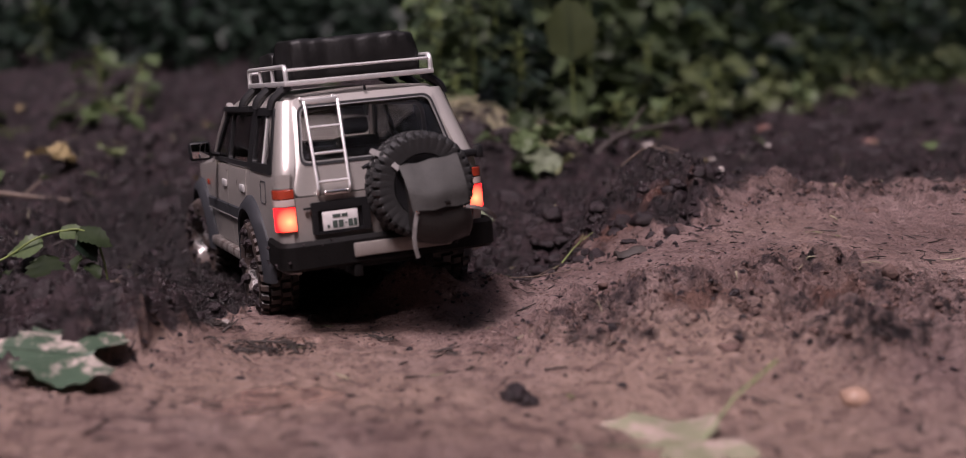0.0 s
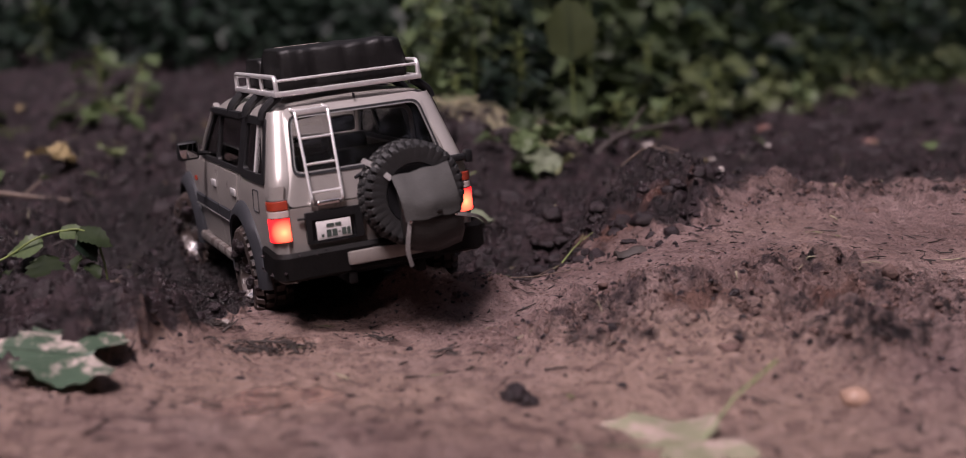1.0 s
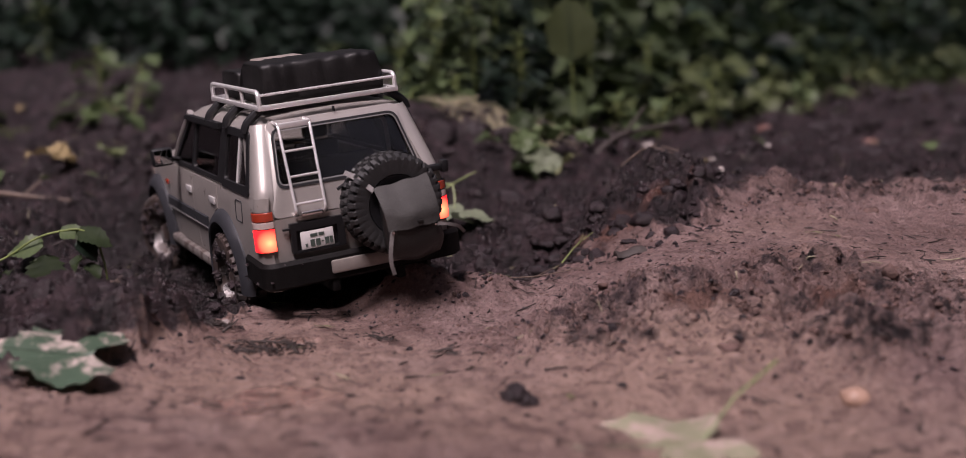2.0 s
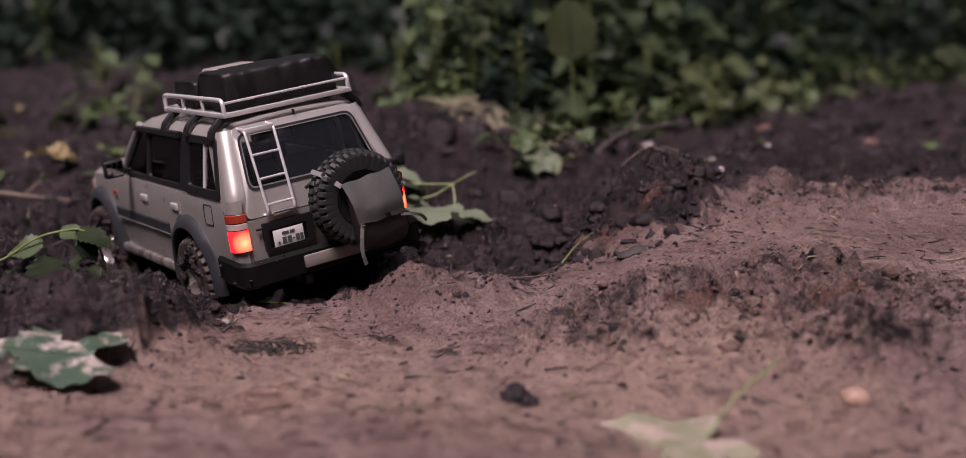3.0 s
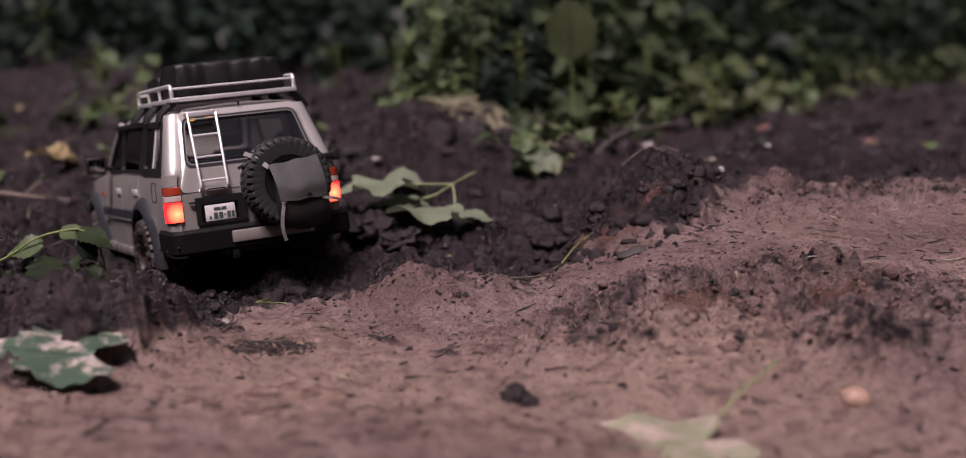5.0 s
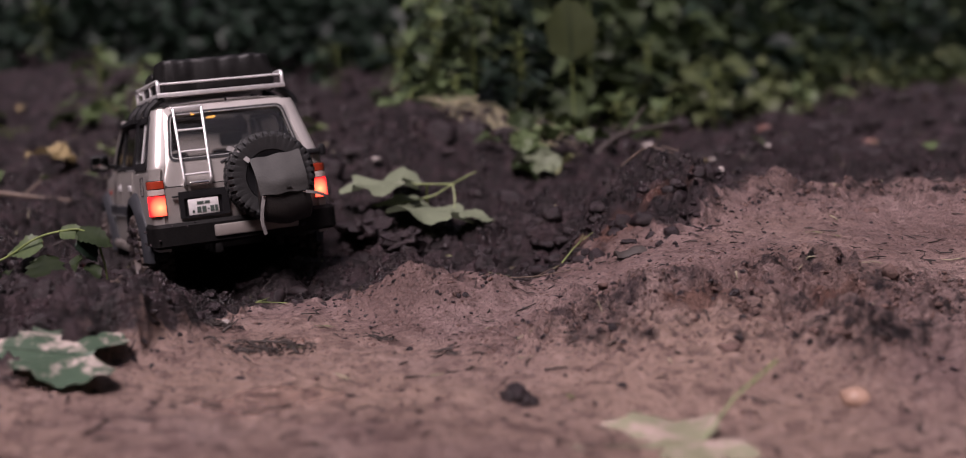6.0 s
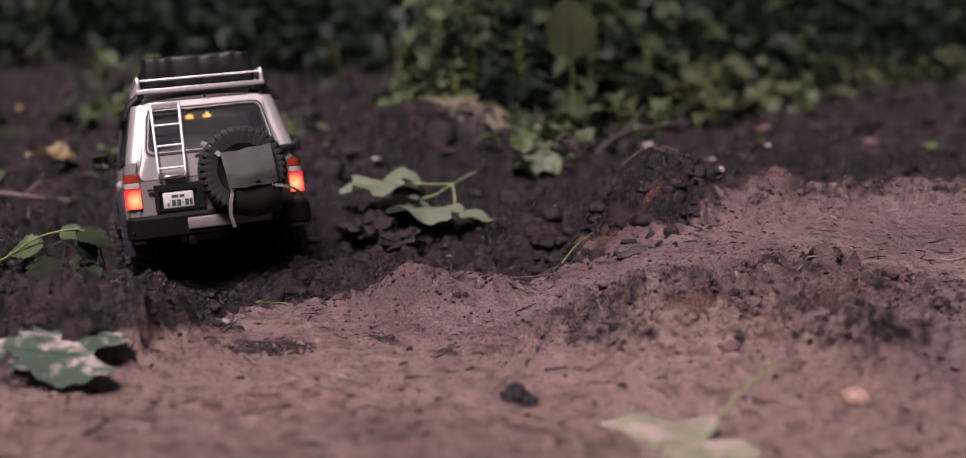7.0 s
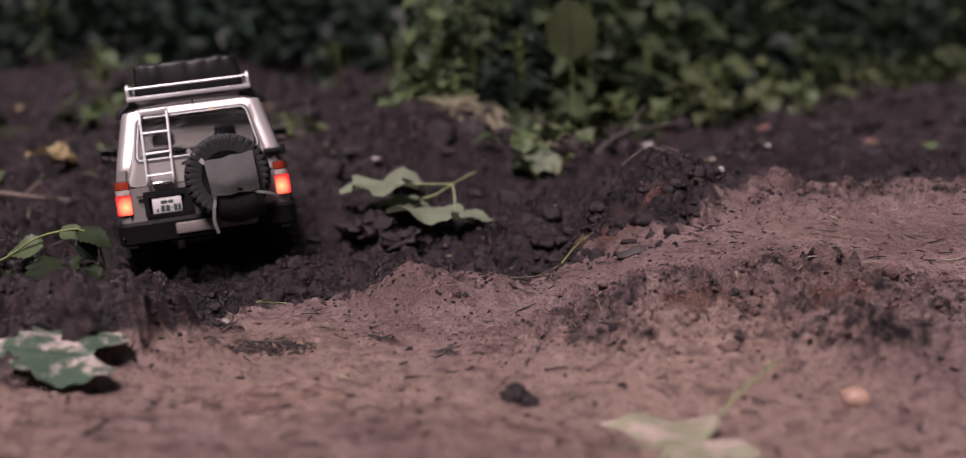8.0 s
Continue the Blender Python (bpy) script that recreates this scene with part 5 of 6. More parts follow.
# saplings and weeds at the edge of the mud
for i, (x, y, h, n, mat, shape) in enumerate([
        (-0.15, 2.42, 0.19, 12, LEAF_MID, TOOTHED), (-0.10, 2.36, 0.24, 14, LEAF_MID, TOOTHED), (-0.02, 2.46, 0.28, 14, LEAF_MID, TOOTHED), (0.06, 2.40, 0.18, 12, LEAF_SHADED, TOOTHED),
        (-0.12, 2.60, 0.30, 14, LEAF_FRESH, TOOTHED), (0.02, 2.70, 0.36, 16, LEAF_MID, TOOTHED), (0.20, 2.62, 0.26, 12, LEAF_MID, TOOTHED), (0.32, 2.75, 0.2, 12, LEAF_MID, ROUND),
        (-0.05, 2.85, 0.40, 16, LEAF_FRESH, TOOTHED), (0.12, 2.9, 0.38, 14, LEAF_SHADED, TOOTHED), (0.42, 2.85, 0.14, 9, LEAF_YELLOW, ROUND), (0.55, 3.05, 0.15, 9, LEAF_YELLOW, ROUND),
        (-0.80, 2.75, 0.17, 7, LEAF_FRESH, TOOTHED), (-0.72, 2.72, 0.13, 6, LEAF_FRESH, TOOTHED), (-0.66, 2.40, 0.06, 7, LEAF_FRESH, ROUND), (-0.73, 2.45, 0.05, 5, LEAF_FRESH, ROUND), (-0.88, 2.45, 0.05, 5, LEAF_YELLOW, TOOTHED), (-1.3, 4.0, 0.25, 8, LEAF_MID, TOOTHED), (-0.05, 2.28, 0.10, 9, LEAF_FRESH, TOOTHED), (-0.14, 2.25, 0.09, 8, LEAF_FRESH, TOOTHED), (0.10, 2.26, 0.06, 7, LEAF_YELLOW, ROUND), (0.24, 2.42, 0.12, 8, LEAF_FRESH, ROUND), (0.33, 2.55, 0.10, 8, LEAF_FRESH, ROUND), (0.48, 2.75, 0.12, 8, LEAF_YELLOW, ROUND), (0.66, 3.1, 0.12, 8, LEAF_YELLOW, ROUND), (0.82, 3.4, 0.12, 8, LEAF_FRESH, ROUND),
        (-0.30, 2.15, 0.05, 7, LEAF_YELLOW, TOOTHED), (-0.40, 3.6, 0.16, 9, LEAF_MID, TOOTHED), (-0.25, 3.8, 0.2, 9, LEAF_MID, TOOTHED)]):
    plant("weed", "green leafy weed at the edge of the mud", x, y, h, int(n * 1.4), mat, shape, seed=i, lean=(0.02 * math.sin(i * 2.1), 0.02 * math.cos(i)), group="weeds")


def big_leaf_plant():
    x, y = 0.152, 2.25
    root = thing("big_leaf_plant", "tall single green leaf on a thin stalk", "plant", pose(x, y, gz(x, y) - 0.004))
    bm = bmesh.new()
    tube(bm, [(0, 0, 0), (0.002, 0, 0.05), (-0.003, 0.0, 0.150)], [0.0014, 0.0012, 0.0009], 6)
    stem = part("stem", bm, STALK, root)
    bm = bmesh.new()
    leaf_mesh(bm, (-0.003, 0, 0.143), 0.05, 1.3, 0.112, [(t, 0.78 * w * (1 + 0.10 * math.sin(23 * t))) for t, w in ROUND], fold=0.15, droop=0.1)
    part("leaf", bm, LEAF_OLIVE, stem)
    bm = bmesh.new()
    tube(bm, [(-0.003, -0.002, 0.142), (-0.006, 0.010, 0.195), (-0.008, 0.026, 0.242)], [0.0012, 0.0009, 0.0004], 5)
    part("midrib", bm, LEAF_SHADED, stem)


big_leaf_plant()


def cut_leaf_spray():
    """A cut spray of big leaves lying on the mud behind the rut."""
    x, y = -0.036, 1.55
    root = thing("leaf_spray", "wilting pale green leaf spray lying on the mud", "leaf", pose(x, y, 0.084))
    bm = bmesh.new()
    tube(bm, [(0.028, 0.015, 0.014), (0.0, 0.0, 0.0), (-0.040, 0.0, 0.0), (-0.070, 0.0, 0.000)], [0.0008, 0.0013, 0.0012, 0.0010], 6)
    tube(bm, [(0.0, 0.0, 0.0), (-0.02, -0.012, -0.012), (-0.055, -0.02, -0.020)], 0.0011, 6)
    tube(bm, [(0.0, 0.0, 0.0), (0.003, -0.01, -0.012), (0.003, -0.02, -0.028)], 0.0011, 6)
    tube(bm, [(-0.03, 0.0, -0.001), (-0.03, 0.02, -0.03), (-0.02, 0.02, -0.07)], 0.0012, 6)
    part("stalk", bm, STALK, root)
    for base, heading, pitch, size, roll, shape in (((-0.058, 0.0, 0.002), 1.60, -0.08, 0.108, -0.06, LOBED), ((-0.036, -0.02, -0.020), 1.60, 0.02, 0.056, -0.18, TOOTHED), ((-0.050, -0.035, -0.024), -1.70, -0.14, 0.112, 0.06, LOBED), ((0.000, -0.03, -0.030), -1.55, -0.12, 0.050, 0.16, TOOTHED)):
        bm = bmesh.new()
        if shape is LOBED:
            maple_mesh(bm, base, heading, pitch, size, roll, 0.06, 40 * size)
        else:
            leaf_mesh(bm, base, heading, pitch, size, shape, fold=0.08, droop=0.06, roll=roll, wave=0.05)
        part("leaf", bm, LEAF_PALE, root)


cut_leaf_spray()


def near_seedling():
    """The drooping plant beside the rut."""
    x, y = -0.357, 1.12
    root = thing("seedling", "drooping green plant bent over beside the rut", "plant", pose(x, y, 0.088))
    bm = bmesh.new()
    tube(bm, bend([(-0.090, -0.005, -0.042), (-0.050, 0.0, -0.026), (-0.022, 0.0, -0.006), (0.012, 0.004, 0.0), (0.026, 0.008, -0.010), (0.034, 0.01, -0.045), (0.030, 0.01, -0.085)], 0.015), 0.0010, 7)
    part("stem", bm, STALK, root)
    for base, heading, pitch, size, roll, mat in (((-0.018, 0, -0.016), 1.57, -0.05, 0.033, -0.60, LEAF_FRESH), ((-0.016, -0.004, -0.022), 3.30, -1.25, 0.038, 0.1, LEAF_MID), ((-0.004, 0.0, -0.004), -1.45, 0.05, 0.024, 0.6, LEAF_FRESH),
                                                  ((0.010, 0.0, -0.004), -1.6, -0.22, 0.032, 0.45, LEAF_MID), ((0.012, -0.002, -0.010), -2.0, -0.75, 0.024, 0.4, LEAF_SHADED), ((-0.058, 0.0, -0.044), -1.5, -0.30, 0.036, 0.55, LEAF_MID),
                                                  ((0.014, -0.004, -0.022), 2.6, -0.8, 0.016, 0.2, LEAF_MID), ((0.020, -0.004, -0.030), -2.2, -0.6, 0.018, 0.2, LEAF_MID), ((0.022, -0.004, -0.024), 2.0, -0.3, 0.014, 0.2, LEAF_FRESH)):
        bm = bmesh.new()
        leaf_mesh(bm, base, heading, pitch, size, TOOTHED, fold=0.18, droop=0.22, roll=roll, wave=0.04)
        part("leaf", bm, mat, root)


near_seedling()


def flat_leaf(name, label, x, y, size, heading, mat, outline, lift=0.004, roll=0.0, pitch=0.0, stalk=0.0, crumple=0.0, follow=1.0):
    slope_x, slope_y = (gz(x + 0.03, y) - gz(x - 0.03, y)) / 0.06, (gz(x, y + 0.03) - gz(x, y - 0.03)) / 0.06
    root = thing(name, label, "leaf", Matrix.Translation((x, y, gz(x, y) + lift)) @ Vector((0, 0, 1)).rotation_difference(Vector((-slope_x * follow, -slope_y * follow, 1))).to_matrix().to_4x4())
    bm = bmesh.new()
    if outline is LOBED:
        maple_mesh(bm, (0, 0, 0), heading, pitch, size, roll, 0.035, 10 * x)
    else:
        leaf_mesh(bm, (0, 0, 0), heading, pitch, size, outline, fold=0.05 + 0.35 * crumple, droop=0.03 + 0.3 * crumple, roll=roll, wave=0.025 + 0.12 * crumple)
    part("blade", bm, mat, root)
    turn = Euler((pitch, roll, heading)).to_matrix()
    rib = []
    for k in range(7):
        q = k / 6
        if outline is LOBED:
            at = Vector((0.0, 0.62 * 0.9 * q + 0.12, 0.035 * (math.sin(5 * 0.0 + 10 * x) * q * q + 0.8 * noise.noise(Vector((0.0, 2.5 * 0.56 * q, 10 * x))))))
        else:
            at = Vector((0.0, 0.95 * q, -(0.03 + 0.3 * crumple) * (0.95 * q) ** 2))
        rib.append(turn @ (at * size) + Vector((0, 0, 0.004 * size)))
    bm = bmesh.new()
    tube(bm, rib, [0.010 * size * (1 - 0.11 * k) for k in range(7)], 5)
    part("midrib", bm, mat, root)
    if stalk:
        bm = bmesh.new()
        d = Vector((math.sin(heading), -math.cos(heading), 0.0))
        tube(bm, [(0, 0, 0), d * stalk * 0.5 + Vector((0, 0.01, stalk * 0.5)), d * stalk * 1.2 + Vector((0, 0.025, stalk * 0.9))], 0.0009, 6)
        part("stalk", bm, STALK, root)
    return root


flat_leaf("fallen_leaf", "green leaf blotched with pale mud", -0.276, 0.922, 0.100, 1.66, LEAF_SPOTTED, LOBED, 0.013, roll=0.0, follow=0.65)
flat_leaf("fallen_leaf", "muddy wilted leaf with a raised stalk", 0.132, 0.775, 0.112, 1.75, LEAF_MUDDY, LOBED, 0.003, roll=-0.04, stalk=0.045)
for x, y, size, heading in ((-0.148, 1.39, 0.034, 1.4), (-0.032, 1.39, 0.018, 0.9), (-0.010, 1.167, 0.026, 2.0), (0.025, 1.19, 0.024, 1.7), (-0.125, 1.10, 0.020, 1.5), (-0.140, 1.025, 0.020, 1.7), (0.075, 1.30, 0.014, 2.6), (-0.272, 1.135, 0.022, 2.3), (0.330, 1.27, 0.022, 1.3), (0.345, 1.265, 0.016, 0.5), (0.060, 0.86, 0.014, 0.3)):
    flat_leaf("leaf_scrap", "torn yellow-green scrap of leaf on the mud", x, y, size * 0.85, heading, LEAF_SCRAP, SLIVER, 0.002, roll=0.12)
for x, y, size, heading, mat in ((0.20, 1.98, 0.05, 1.1, LEAF_MID), (0.15, 2.05, 0.06, 2.0, LEAF_MID), (0.025, 1.93, 0.04, 2.0, LEAF_MID), (-0.60, 1.95, 0.07, 1.6, LEAF_DEAD), (-0.56, 2.0, 0.05, 0.4, LEAF_YELLOW)):
    flat_leaf("fallen_leaf", "broad fallen leaf on dark mud", x, y, size, heading, mat, TOOTHED, 0.016, roll=0.3, pitch=0.3, crumple=0.7)


for i, (x, y, size, mat) in enumerate([(0.060, 1.92, 0.050, LEAF_FRESH), (0.085, 1.90, 0.050, LEAF_PALE), (0.112, 1.88, 0.050, LEAF_PALE), (0.122, 1.90, 0.045, LEAF_SCRAP), (0.10, 1.94, 0.050, LEAF_FRESH), (0.040, 1.88, 0.050, LEAF_MID), (0.07, 1.97, 0.05, LEAF_FRESH), (0.055, 1.99, 0.05, LEAF_MID), (0.16, 1.96, 0.045, LEAF_FRESH)]):
    flat_leaf("fallen_leaf", "broad crumpled leaf in a heap on dark mud", x, y, size, 0.9 * i, mat, TOOTHED, 0.012, roll=0.5 * math.sin(2.3 * i), pitch=0.25 + 0.35 * math.cos(1.7 * i), crumple=1.0)


def twig(label, points, radius, mat=TWIG):
    """A thin stick lying along ground points, with one side shoot."""
    x0, y0 = points[0][:2]
    bm = bmesh.new()
    z0 = gz(x0, y0)
    pts = bend([Vector((x - x0, y - y0, gz(x, y) - z0 + up)) for x, y, up in points], 0.03, 4)
    tube(bm, pts, [radius * (1 - 0.5 * k / (len(pts) - 1)) for k in range(len(pts))], 6)
    mid = pts[len(pts) // 2]
    tube(bm, [mid, mid + (pts[-1] - mid) * 0.4 + Vector((0, 0, radius * 6))], [radius * 0.6, radius * 0.3], 5)
    ob = new("twig", mesh_of("twig", bm, mat))
    ob.location = (x0, y0, z0)
    return tagged(ob, label, "twig")


twig("thin brown twig lying on the bank", [(0.015, 1.215, 0.004), (0.05, 1.23, 0.006), (0.092, 1.25, 0.005)], 0.0009)
twig("thin grey stick across the ridge", [(0.150, 1.47, 0.008), (0.18, 1.45, 0.006), (0.205, 1.43, 0.005)], 0.0013)
twig("thin twig on the bank", [(0.20, 1.48, 0.012), (0.215, 1.46, 0.012)], 0.0010)
twig("dark curved root rising from the mud", [(0.16, 1.93, 0.004), (0.19, 1.97, 0.035), (0.23, 2.0, 0.050), (0.29, 2.02, 0.045)], 0.006, BARK)
twig("grey branch lying on churned mud", [(-0.66, 1.74, 0.010), (-0.60, 1.72, 0.012), (-0.54, 1.73, 0.010)], 0.004)
twig("pale straw stalk on the mud's lip", [(-0.235, 1.20, 0.004), (-0.205, 1.19, 0.003), (-0.175, 1.17, 0.003)], 0.0008, STALK)
twig("green grass stalk by the wheel", [(-0.245, 1.21, 0.004), (-0.222, 1.20, 0.004), (-0.20, 1.205, 0.003)], 0.0009, STALK)
twig("pale dry stem on the clods", [(-0.315, 1.055, 0.003), (-0.295, 1.045, 0.005), (-0.278, 1.05, 0.003)], 0.0009, TWIG)
twig("short dark twig standing in the mud", [(-0.212, 1.06, 0.001), (-0.206, 1.065, 0.006), (-0.201, 1.07, 0.012)], 0.0011, BARK)
twig("dark crumbled root on the packed mud", [(-0.185, 1.035, 0.002), (-0.165, 1.02, 0.004), (-0.14, 1.03, 0.002)], 0.0012, BARK)
twig("thin green stem on the bank", [(0.078, 1.30, 0.004), (0.095, 1.325, 0.008), (0.112, 1.34, 0.006)], 0.0009, STALK)
twig("black twig along the bank's crest", [(0.40, 1.44, 0.006), (0.45, 1.45, 0.006), (0.52, 1.47, 0.006)], 0.0018, BARK)


def loose(name, label, category, x, y, size, mat, seed, squash=0.6, detail=3, sink=0.25, rough=1.0):
    bm = bmesh.new()
    lump(bm, (0, 0, 0), size, seed, squash, detail, rough)
    ob = new(name, mesh_of(name, bm, mat, 0 if detail < 2 else 60))
    ob.location = (x, y, gz(x, y) + size * squash * (1 - 2 * sink))
    return tagged(ob, label, category)


loose("pebble", "smooth orange-tan pebble half sunk in mud", "stone", 0.244, 0.848, 0.0100, STONE, 3.0, 0.7, sink=0.4, rough=0.35)
loose("mud_lump", "small dark clod on pale packed mud", "clod", 0.021, 0.872, 0.0085, CLOD, 8.0, 0.8)
loose("mud_lump", "small dark clod on pale packed mud", "clod", 0.031, 0.858, 0.006, CLOD, 9.0, 0.8)


def bark_chip():
    """A curved slab of bark, open at its end."""
    x, y = 0.142, 1.262
    bm = bmesh.new()
    rows = []
    for u in np.linspace(-1, 1, 12):
        rows.append([(0.015 * u, 0.008 * math.cos(a), 0.0085 * math.sin(a) * (0.8 + 0.25 * math.sin(3 * u)) + 0.0016 * noise.noise(Vector((u * 4, a * 2, 0)))) for a in np.linspace(0.1, 2.7, 9)])
    sheet(bm, rows)
    thicken(bm, 0.0022)
    ob = new("bark_chip", mesh_of("bark_chip", bm, BARK))
    ob.matrix_basis = pose(x, y, gz(x, y) + 0.001, 8, -6, 12)
    tagged(ob, "dark curved chip of bark on the bank", "bark")


bark_chip()
loose("brick_crumb", "rust-red crumb of brick on the ridge", "brick", 0.243, 1.47, 0.011, BRICK, 21.0, 0.5)
loose("white_crumb", "small white crumb on the ridge", "stone", 0.262, 1.46, 0.005, WHITE_BIT, 22.0, 0.6)
loose("mud_lump", "wet black clod thrown up by the wheel", "clod", -0.128, 1.475, 0.027, CLOD, 31.0, 0.8, detail=4, sink=0.42, rough=1.4)
loose("mud_lump", "wet black clod thrown up by the wheel", "clod", -0.085, 1.43, 0.018, CLOD, 33.0, 0.8, detail=4, sink=0.42, rough=1.4)
for i, (x, y, s, mat) in enumerate([(0.255, 2.06, 0.010, WHITE_BIT), (0.33, 1.9, 0.006, WHITE_BIT), (0.62, 2.6, 0.012, WHITE_BIT), (0.52, 2.45, 0.013, BRICK), (-0.15, 1.86, 0.007, WHITE_BIT), (-0.215, 1.09, 0.004, WHITE_BIT), (0.7, 2.4, 0.014, BRICK), (0.43, 2.0, 0.006, WHITE_BIT)]):
    loose("crumb", "small pale crumb in dark mud" if mat is WHITE_BIT else "reddish crumb of brick in dark mud", "stone", x, y, s, mat, 40.0 + i)


def clods(name, label, count, xs, ys, keep, size, mat, seed, detail=2, power=3.0):
    """Crumbs of mud too many to count, half sunk in the sheet."""
    r = np.random.default_rng(seed)
    shapes = []
    for k in range(10):
        bm = bmesh.new()
        lump(bm, (0, 0, 0), 1.0, 7.3 * k + seed, 0.75, detail)
        bm.verts.index_update()
        if not shapes:
            faces = np.array([[v.index for v in f.verts] for f in bm.faces])
        ball = np.array([v.co[:] for v in bm.verts])
        bm.free()
        shapes.append(ball * (1 + (0.20 if detail < 2 else 0.09) * r.normal(size=(len(ball), 1))))
    shapes = np.array(shapes)
    x, y = r.uniform(*xs, count * 5), r.uniform(*ys, count * 5)
    ok = np.nonzero(r.random(count * 5) < keep(x, y))[0][:count]
    x, y = x[ok], y[ok]
    n = len(x)
    s = size[0] + (size[1] - size[0]) * r.random(n) ** power
    z = ground_height(x, y) + s * r.uniform(-0.55, -0.05, n)
    shape = shapes[r.integers(0, len(shapes), n)] * s[:, None, None] * r.uniform(0.6, 1.35, (n, 1, 3))
    a = r.uniform(0, 2 * math.pi, n)[:, None]
    turned = np.stack([shape[..., 0] * np.cos(a) - shape[..., 1] * np.sin(a), shape[..., 0] * np.sin(a) + shape[..., 1] * np.cos(a), shape[..., 2]], -1)
    co = turned + np.stack([x, y, z], 1)[:, None]
    tris = faces[None] + (np.arange(n) * shapes.shape[1])[:, None, None]
    return tagged(new(name, from_arrays(name, co.reshape(-1, 3), tris.reshape(-1, 3), mat, detail > 1)), label, "clods", kind="stuff")


def heaps(x, y):
    return churned_at(x, y) * (y > mud_edge(x) - 0.02) * (0.25 + (fbm(x, y, 0.10, 3, 5) > 0.02))


clods("mud_crumbs", "dark clods of churned mud", 1500, (-0.75, 0.9), (0.95, 2.6), heaps, (0.0025, 0.013), CLOD, 4, 2, 3.6)
clods("mud_clods", "black wet clods heaped beside the rut", 260, (-0.62, -0.215), (0.95, 1.30), lambda x, y: smoothstep(-0.005, 0.03, y - mud_edge(x)), (0.003, 0.013), CLOD, 17, 3, 2.6)
clods("mud_clods", "dark clods on the ridge", 260, (0.04, 0.30), (1.26, 1.56), lambda x, y: smoothstep(-0.04, 0.02, y - mud_edge(x)), (0.002, 0.011), CLOD, 18, 2, 2.6)
clods("mud_clods", "black wet clods thrown beside the wheel", 140, (-0.20, 0.05), (1.32, 1.62), lambda x, y: 0.2 + (fbm(x, y, 0.08, 3, 25) > 0.0), (0.003, 0.013), CLOD, 19, 3, 2.6)
clods("mud_crumbs", "lumps on the trodden bank", 110, (0.0, 0.75), (0.9, 1.62), lambda x, y: coarse_at(x, y) * (1 - smoothstep(-0.02, 0.02, y - mud_edge(x))), (0.002, 0.009), PALE_CLOD, 20, 2, 3.5)
clods("mud_clods", "dark broken clods behind the rut", 2800, (-1.9, 2.4), (1.65, 4.8), lambda x, y: (y < wood_edge(x) + 0.1) * (0.15 + (fbm(x, y, 0.3, 3, 15) > 0.03)), (0.006, 0.034), CLOD, 16, 2, 3.2)
clods("mud_crumbs", "dark crumbs of churned mud", 9000, (-0.7, 0.8), (0.93, 2.0), heaps, (0.001, 0.004), CLOD, 14, 1, 2.0)
clods("mud_crumbs", "pale crumbs on packed mud", 8000, (-0.4, 0.75), (0.80, 1.65), lambda x, y: (1 - churned_at(x, y)) * (0.10 + coarse_at(x, y)), (0.0006, 0.0028), PALE_CLOD, 5, 1)
clods("mud_crumbs", "dark specks on packed mud", 5200, (-0.4, 0.7), (0.80, 1.6), lambda x, y: (1 - churned_at(x, y)) * (0.1 + smoothstep(0.14, 0.0, mud_edge(x) - y) + coarse_at(x, y)), (0.0005, 0.0034), CLOD, 6, 1, 3.5)


def litter(name, label, count, xs, ys, keep, length, radius, mat, seed, lift=0.0006):
    """Short bits of stalk and root, too many to count: three-sided sticks lying about."""
    r = np.random.default_rng(seed)
    x, y = r.uniform(*xs, count * 4), r.uniform(*ys, count * 4)
    ok = np.nonzero(r.random(count * 4) < keep(x, y))[0][:count]
    x, y = x[ok], y[ok]
    n = len(x)
    a, size, rad = r.uniform(0, math.pi, n), r.uniform(*length, n), r.uniform(*radius, n)
    co = np.zeros((n, 9, 3))
    for k, s in enumerate((-0.5, 0.05, 0.5)):
        bow = 0.10 * size * (1 if k == 1 else 0) * r.normal(0, 1, n)
        px, py = x + s * size * np.cos(a) - bow * np.sin(a), y + s * size * np.sin(a) + bow * np.cos(a)
        pz = ground_height(px, py) + lift + rad * 0.6 + r.uniform(0, 1, n) * size * 0.08
        for q in range(3):
            w = 2 * math.pi * q / 3
            thin = rad * (1.0 if k < 2 else 0.5)
            co[:, 3 * k + q] = np.stack([px - thin * math.cos(w) * np.sin(a), py + thin * math.cos(w) * np.cos(a), pz + thin * math.sin(w)], 1)
    local = np.array([[3 * k + q, 3 * k + (q + 1) % 3, 3 * k + 3 + (q + 1) % 3, 3 * k + 3 + q] for k in range(2) for q in range(3)])
    quads = (local[None] + (np.arange(n) * 9)[:, None, None]).reshape(-1, 4)
    return tagged(new(name, from_arrays(name, co.reshape(-1, 3), quads, mat)), label, "litter", kind="stuff")


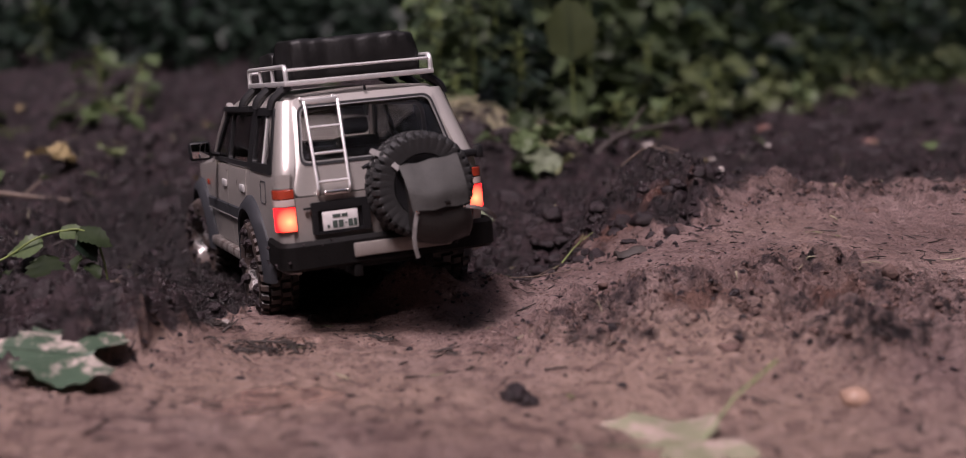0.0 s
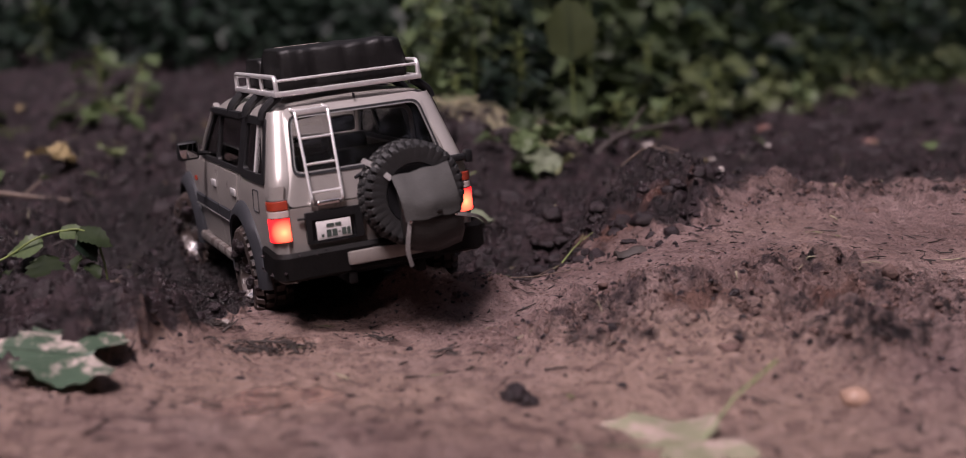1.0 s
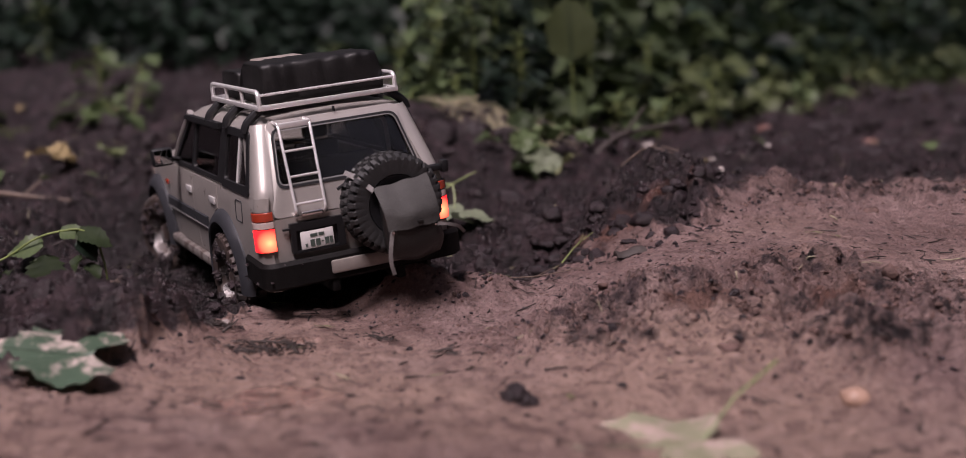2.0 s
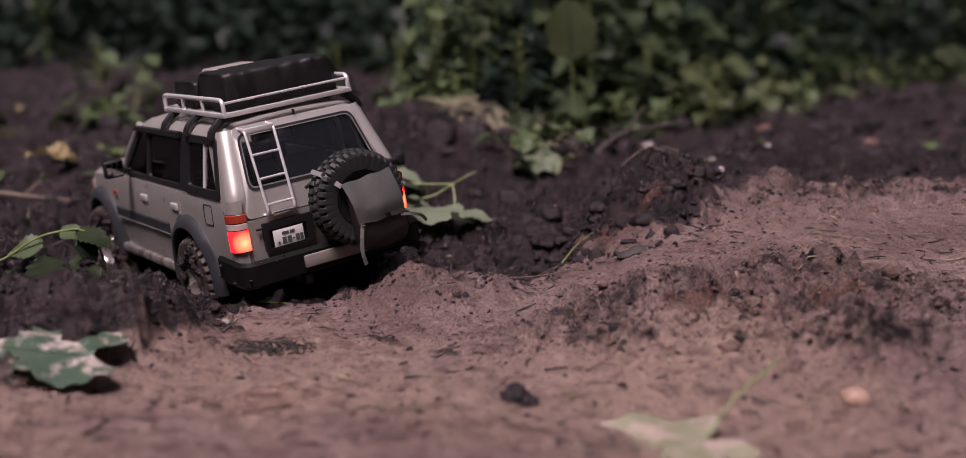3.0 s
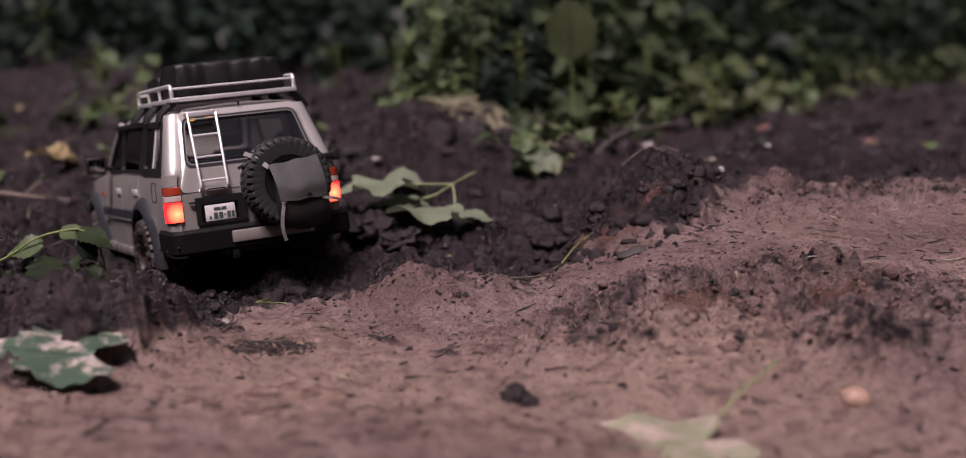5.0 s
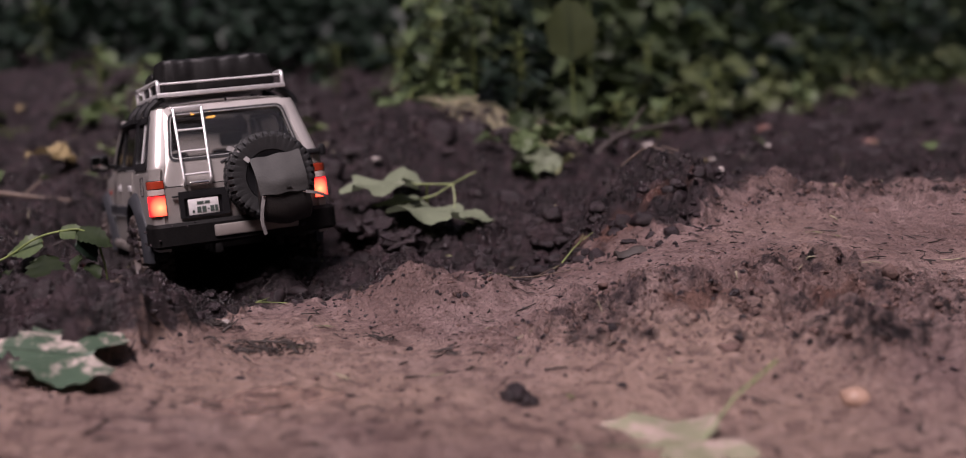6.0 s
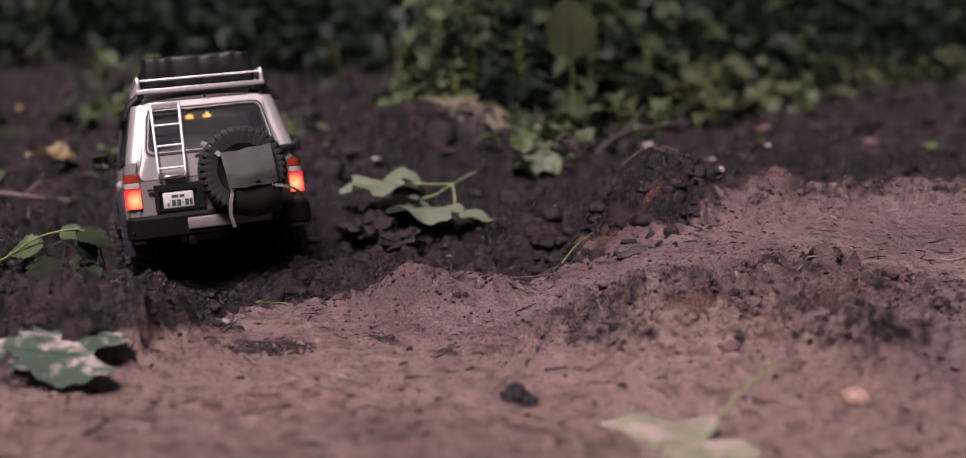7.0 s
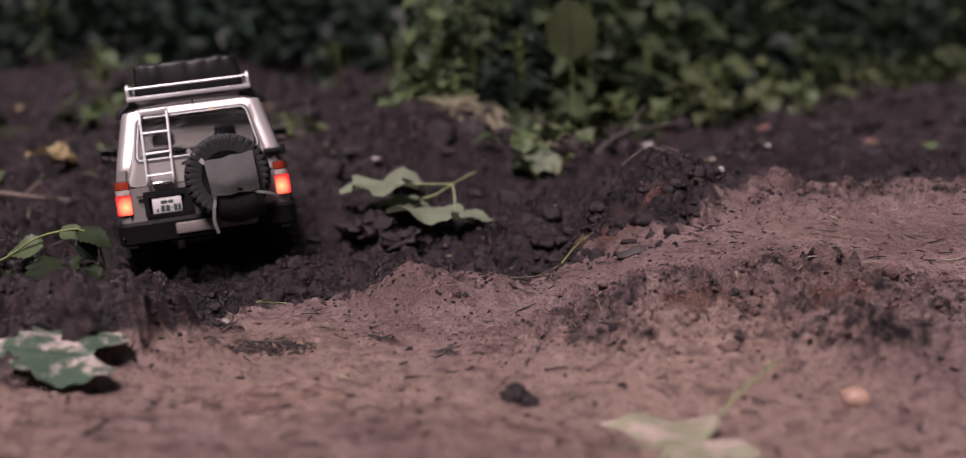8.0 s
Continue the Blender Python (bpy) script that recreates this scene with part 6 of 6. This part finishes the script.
litter("twig_litter", "dark bits of twig and root on the mud", 900, (-0.5, 0.8), (0.7, 1.7), lambda x, y: 0.25 + 0.75 * (fbm(x, y, 0.12, 3, 8) > 0.05), (0.004, 0.020), (0.0003, 0.0009), BARK, 21)
litter("straw_litter", "pale bits of straw on the mud", 420, (-0.8, 1.2), (0.9, 2.8), lambda x, y: 0.4 + 0.6 * (fbm(x, y, 0.2, 3, 9) > 0.05), (0.006, 0.026), (0.0003, 0.0008), STRAW, 22)
for x, y, count, wide, seed in ((-0.225, 1.075, 110, 0.016, 41), (-0.180, 1.015, 130, 0.022, 42), (-0.150, 1.022, 50, 0.015, 43), (-0.028, 0.99, 40, 0.008, 44), (-0.085, 1.065, 40, 0.014, 45), (0.20, 1.42, 160, 0.05, 46)):
    litter("root_mat", "dark matted rootlets on the mud", count, (x - 2 * wide, x + 2 * wide), (y - 2 * wide, y + 2 * wide), lambda u, v, x=x, y=y, w=wide: np.exp(-((u - x) ** 2 + 2 * (v - y) ** 2) / w ** 2), (0.004, 0.016), (0.0003, 0.0008), BARK, seed, 0.0012)
litter("straw_litter", "pale straw heaped by the weeds", 170, (-0.06, 0.11), (1.98, 2.20), lambda x, y: 1.0 + 0 * x, (0.03, 0.09), (0.0006, 0.0016), STRAW, 23, 0.006)


def fallen_scraps(name, label, count, xs, ys, size, mat, seed):
    """Scraps of leaf strewn behind the rut."""
    r = np.random.default_rng(seed)
    x, y = r.uniform(*xs, count), r.uniform(*ys, count)
    z = ground_height(x, y) + 0.006
    co, quads = leaf_field(np.stack([x, y, z], 1), r.uniform(*size, count), r.uniform(0, 6.28, count), r.normal(0.15, 0.3, count), r.normal(0, 0.3, count), OVAL, 0.32)
    return tagged(new(name, from_arrays(name, co, quads, mat)), label, "litter", kind="stuff")


fallen_scraps("leaf_litter", "scraps of green leaf strewn on dark mud", 150, (-1.6, 1.8), (1.7, 4.2), (0.02, 0.055), LEAF_FRESH, 31)
fallen_scraps("leaf_litter", "withered scraps of leaf strewn on dark mud", 90, (-1.6, 1.8), (1.7, 4.2), (0.012, 0.035), LEAF_DEAD, 32)


# ---- what moves ----
def motions():
    walk(TRUCK, TRUCK_PATH)
    for hub, side, y in WHEELS:
        rows = []
        for k in range(33):
            t = k * 0.25
            spin = float(np.interp(t, [0, 1.5, 3.0, 3.6, 4.2, 6.0, 8.0], [0, 75, 330, 520, 600, 660, 860])) * (1.0 if y < 0.3 else 0.9)
            steer = float(np.interp(t, [0, 2, 4, 5, 8], [14, 16, 2, -8, -14])) if y > 0.3 else 0.0
            rows.append((t, pose(side * TRACK, y, HUB_Z, -spin, 0, steer)))
        walk(hub, rows)


motions()
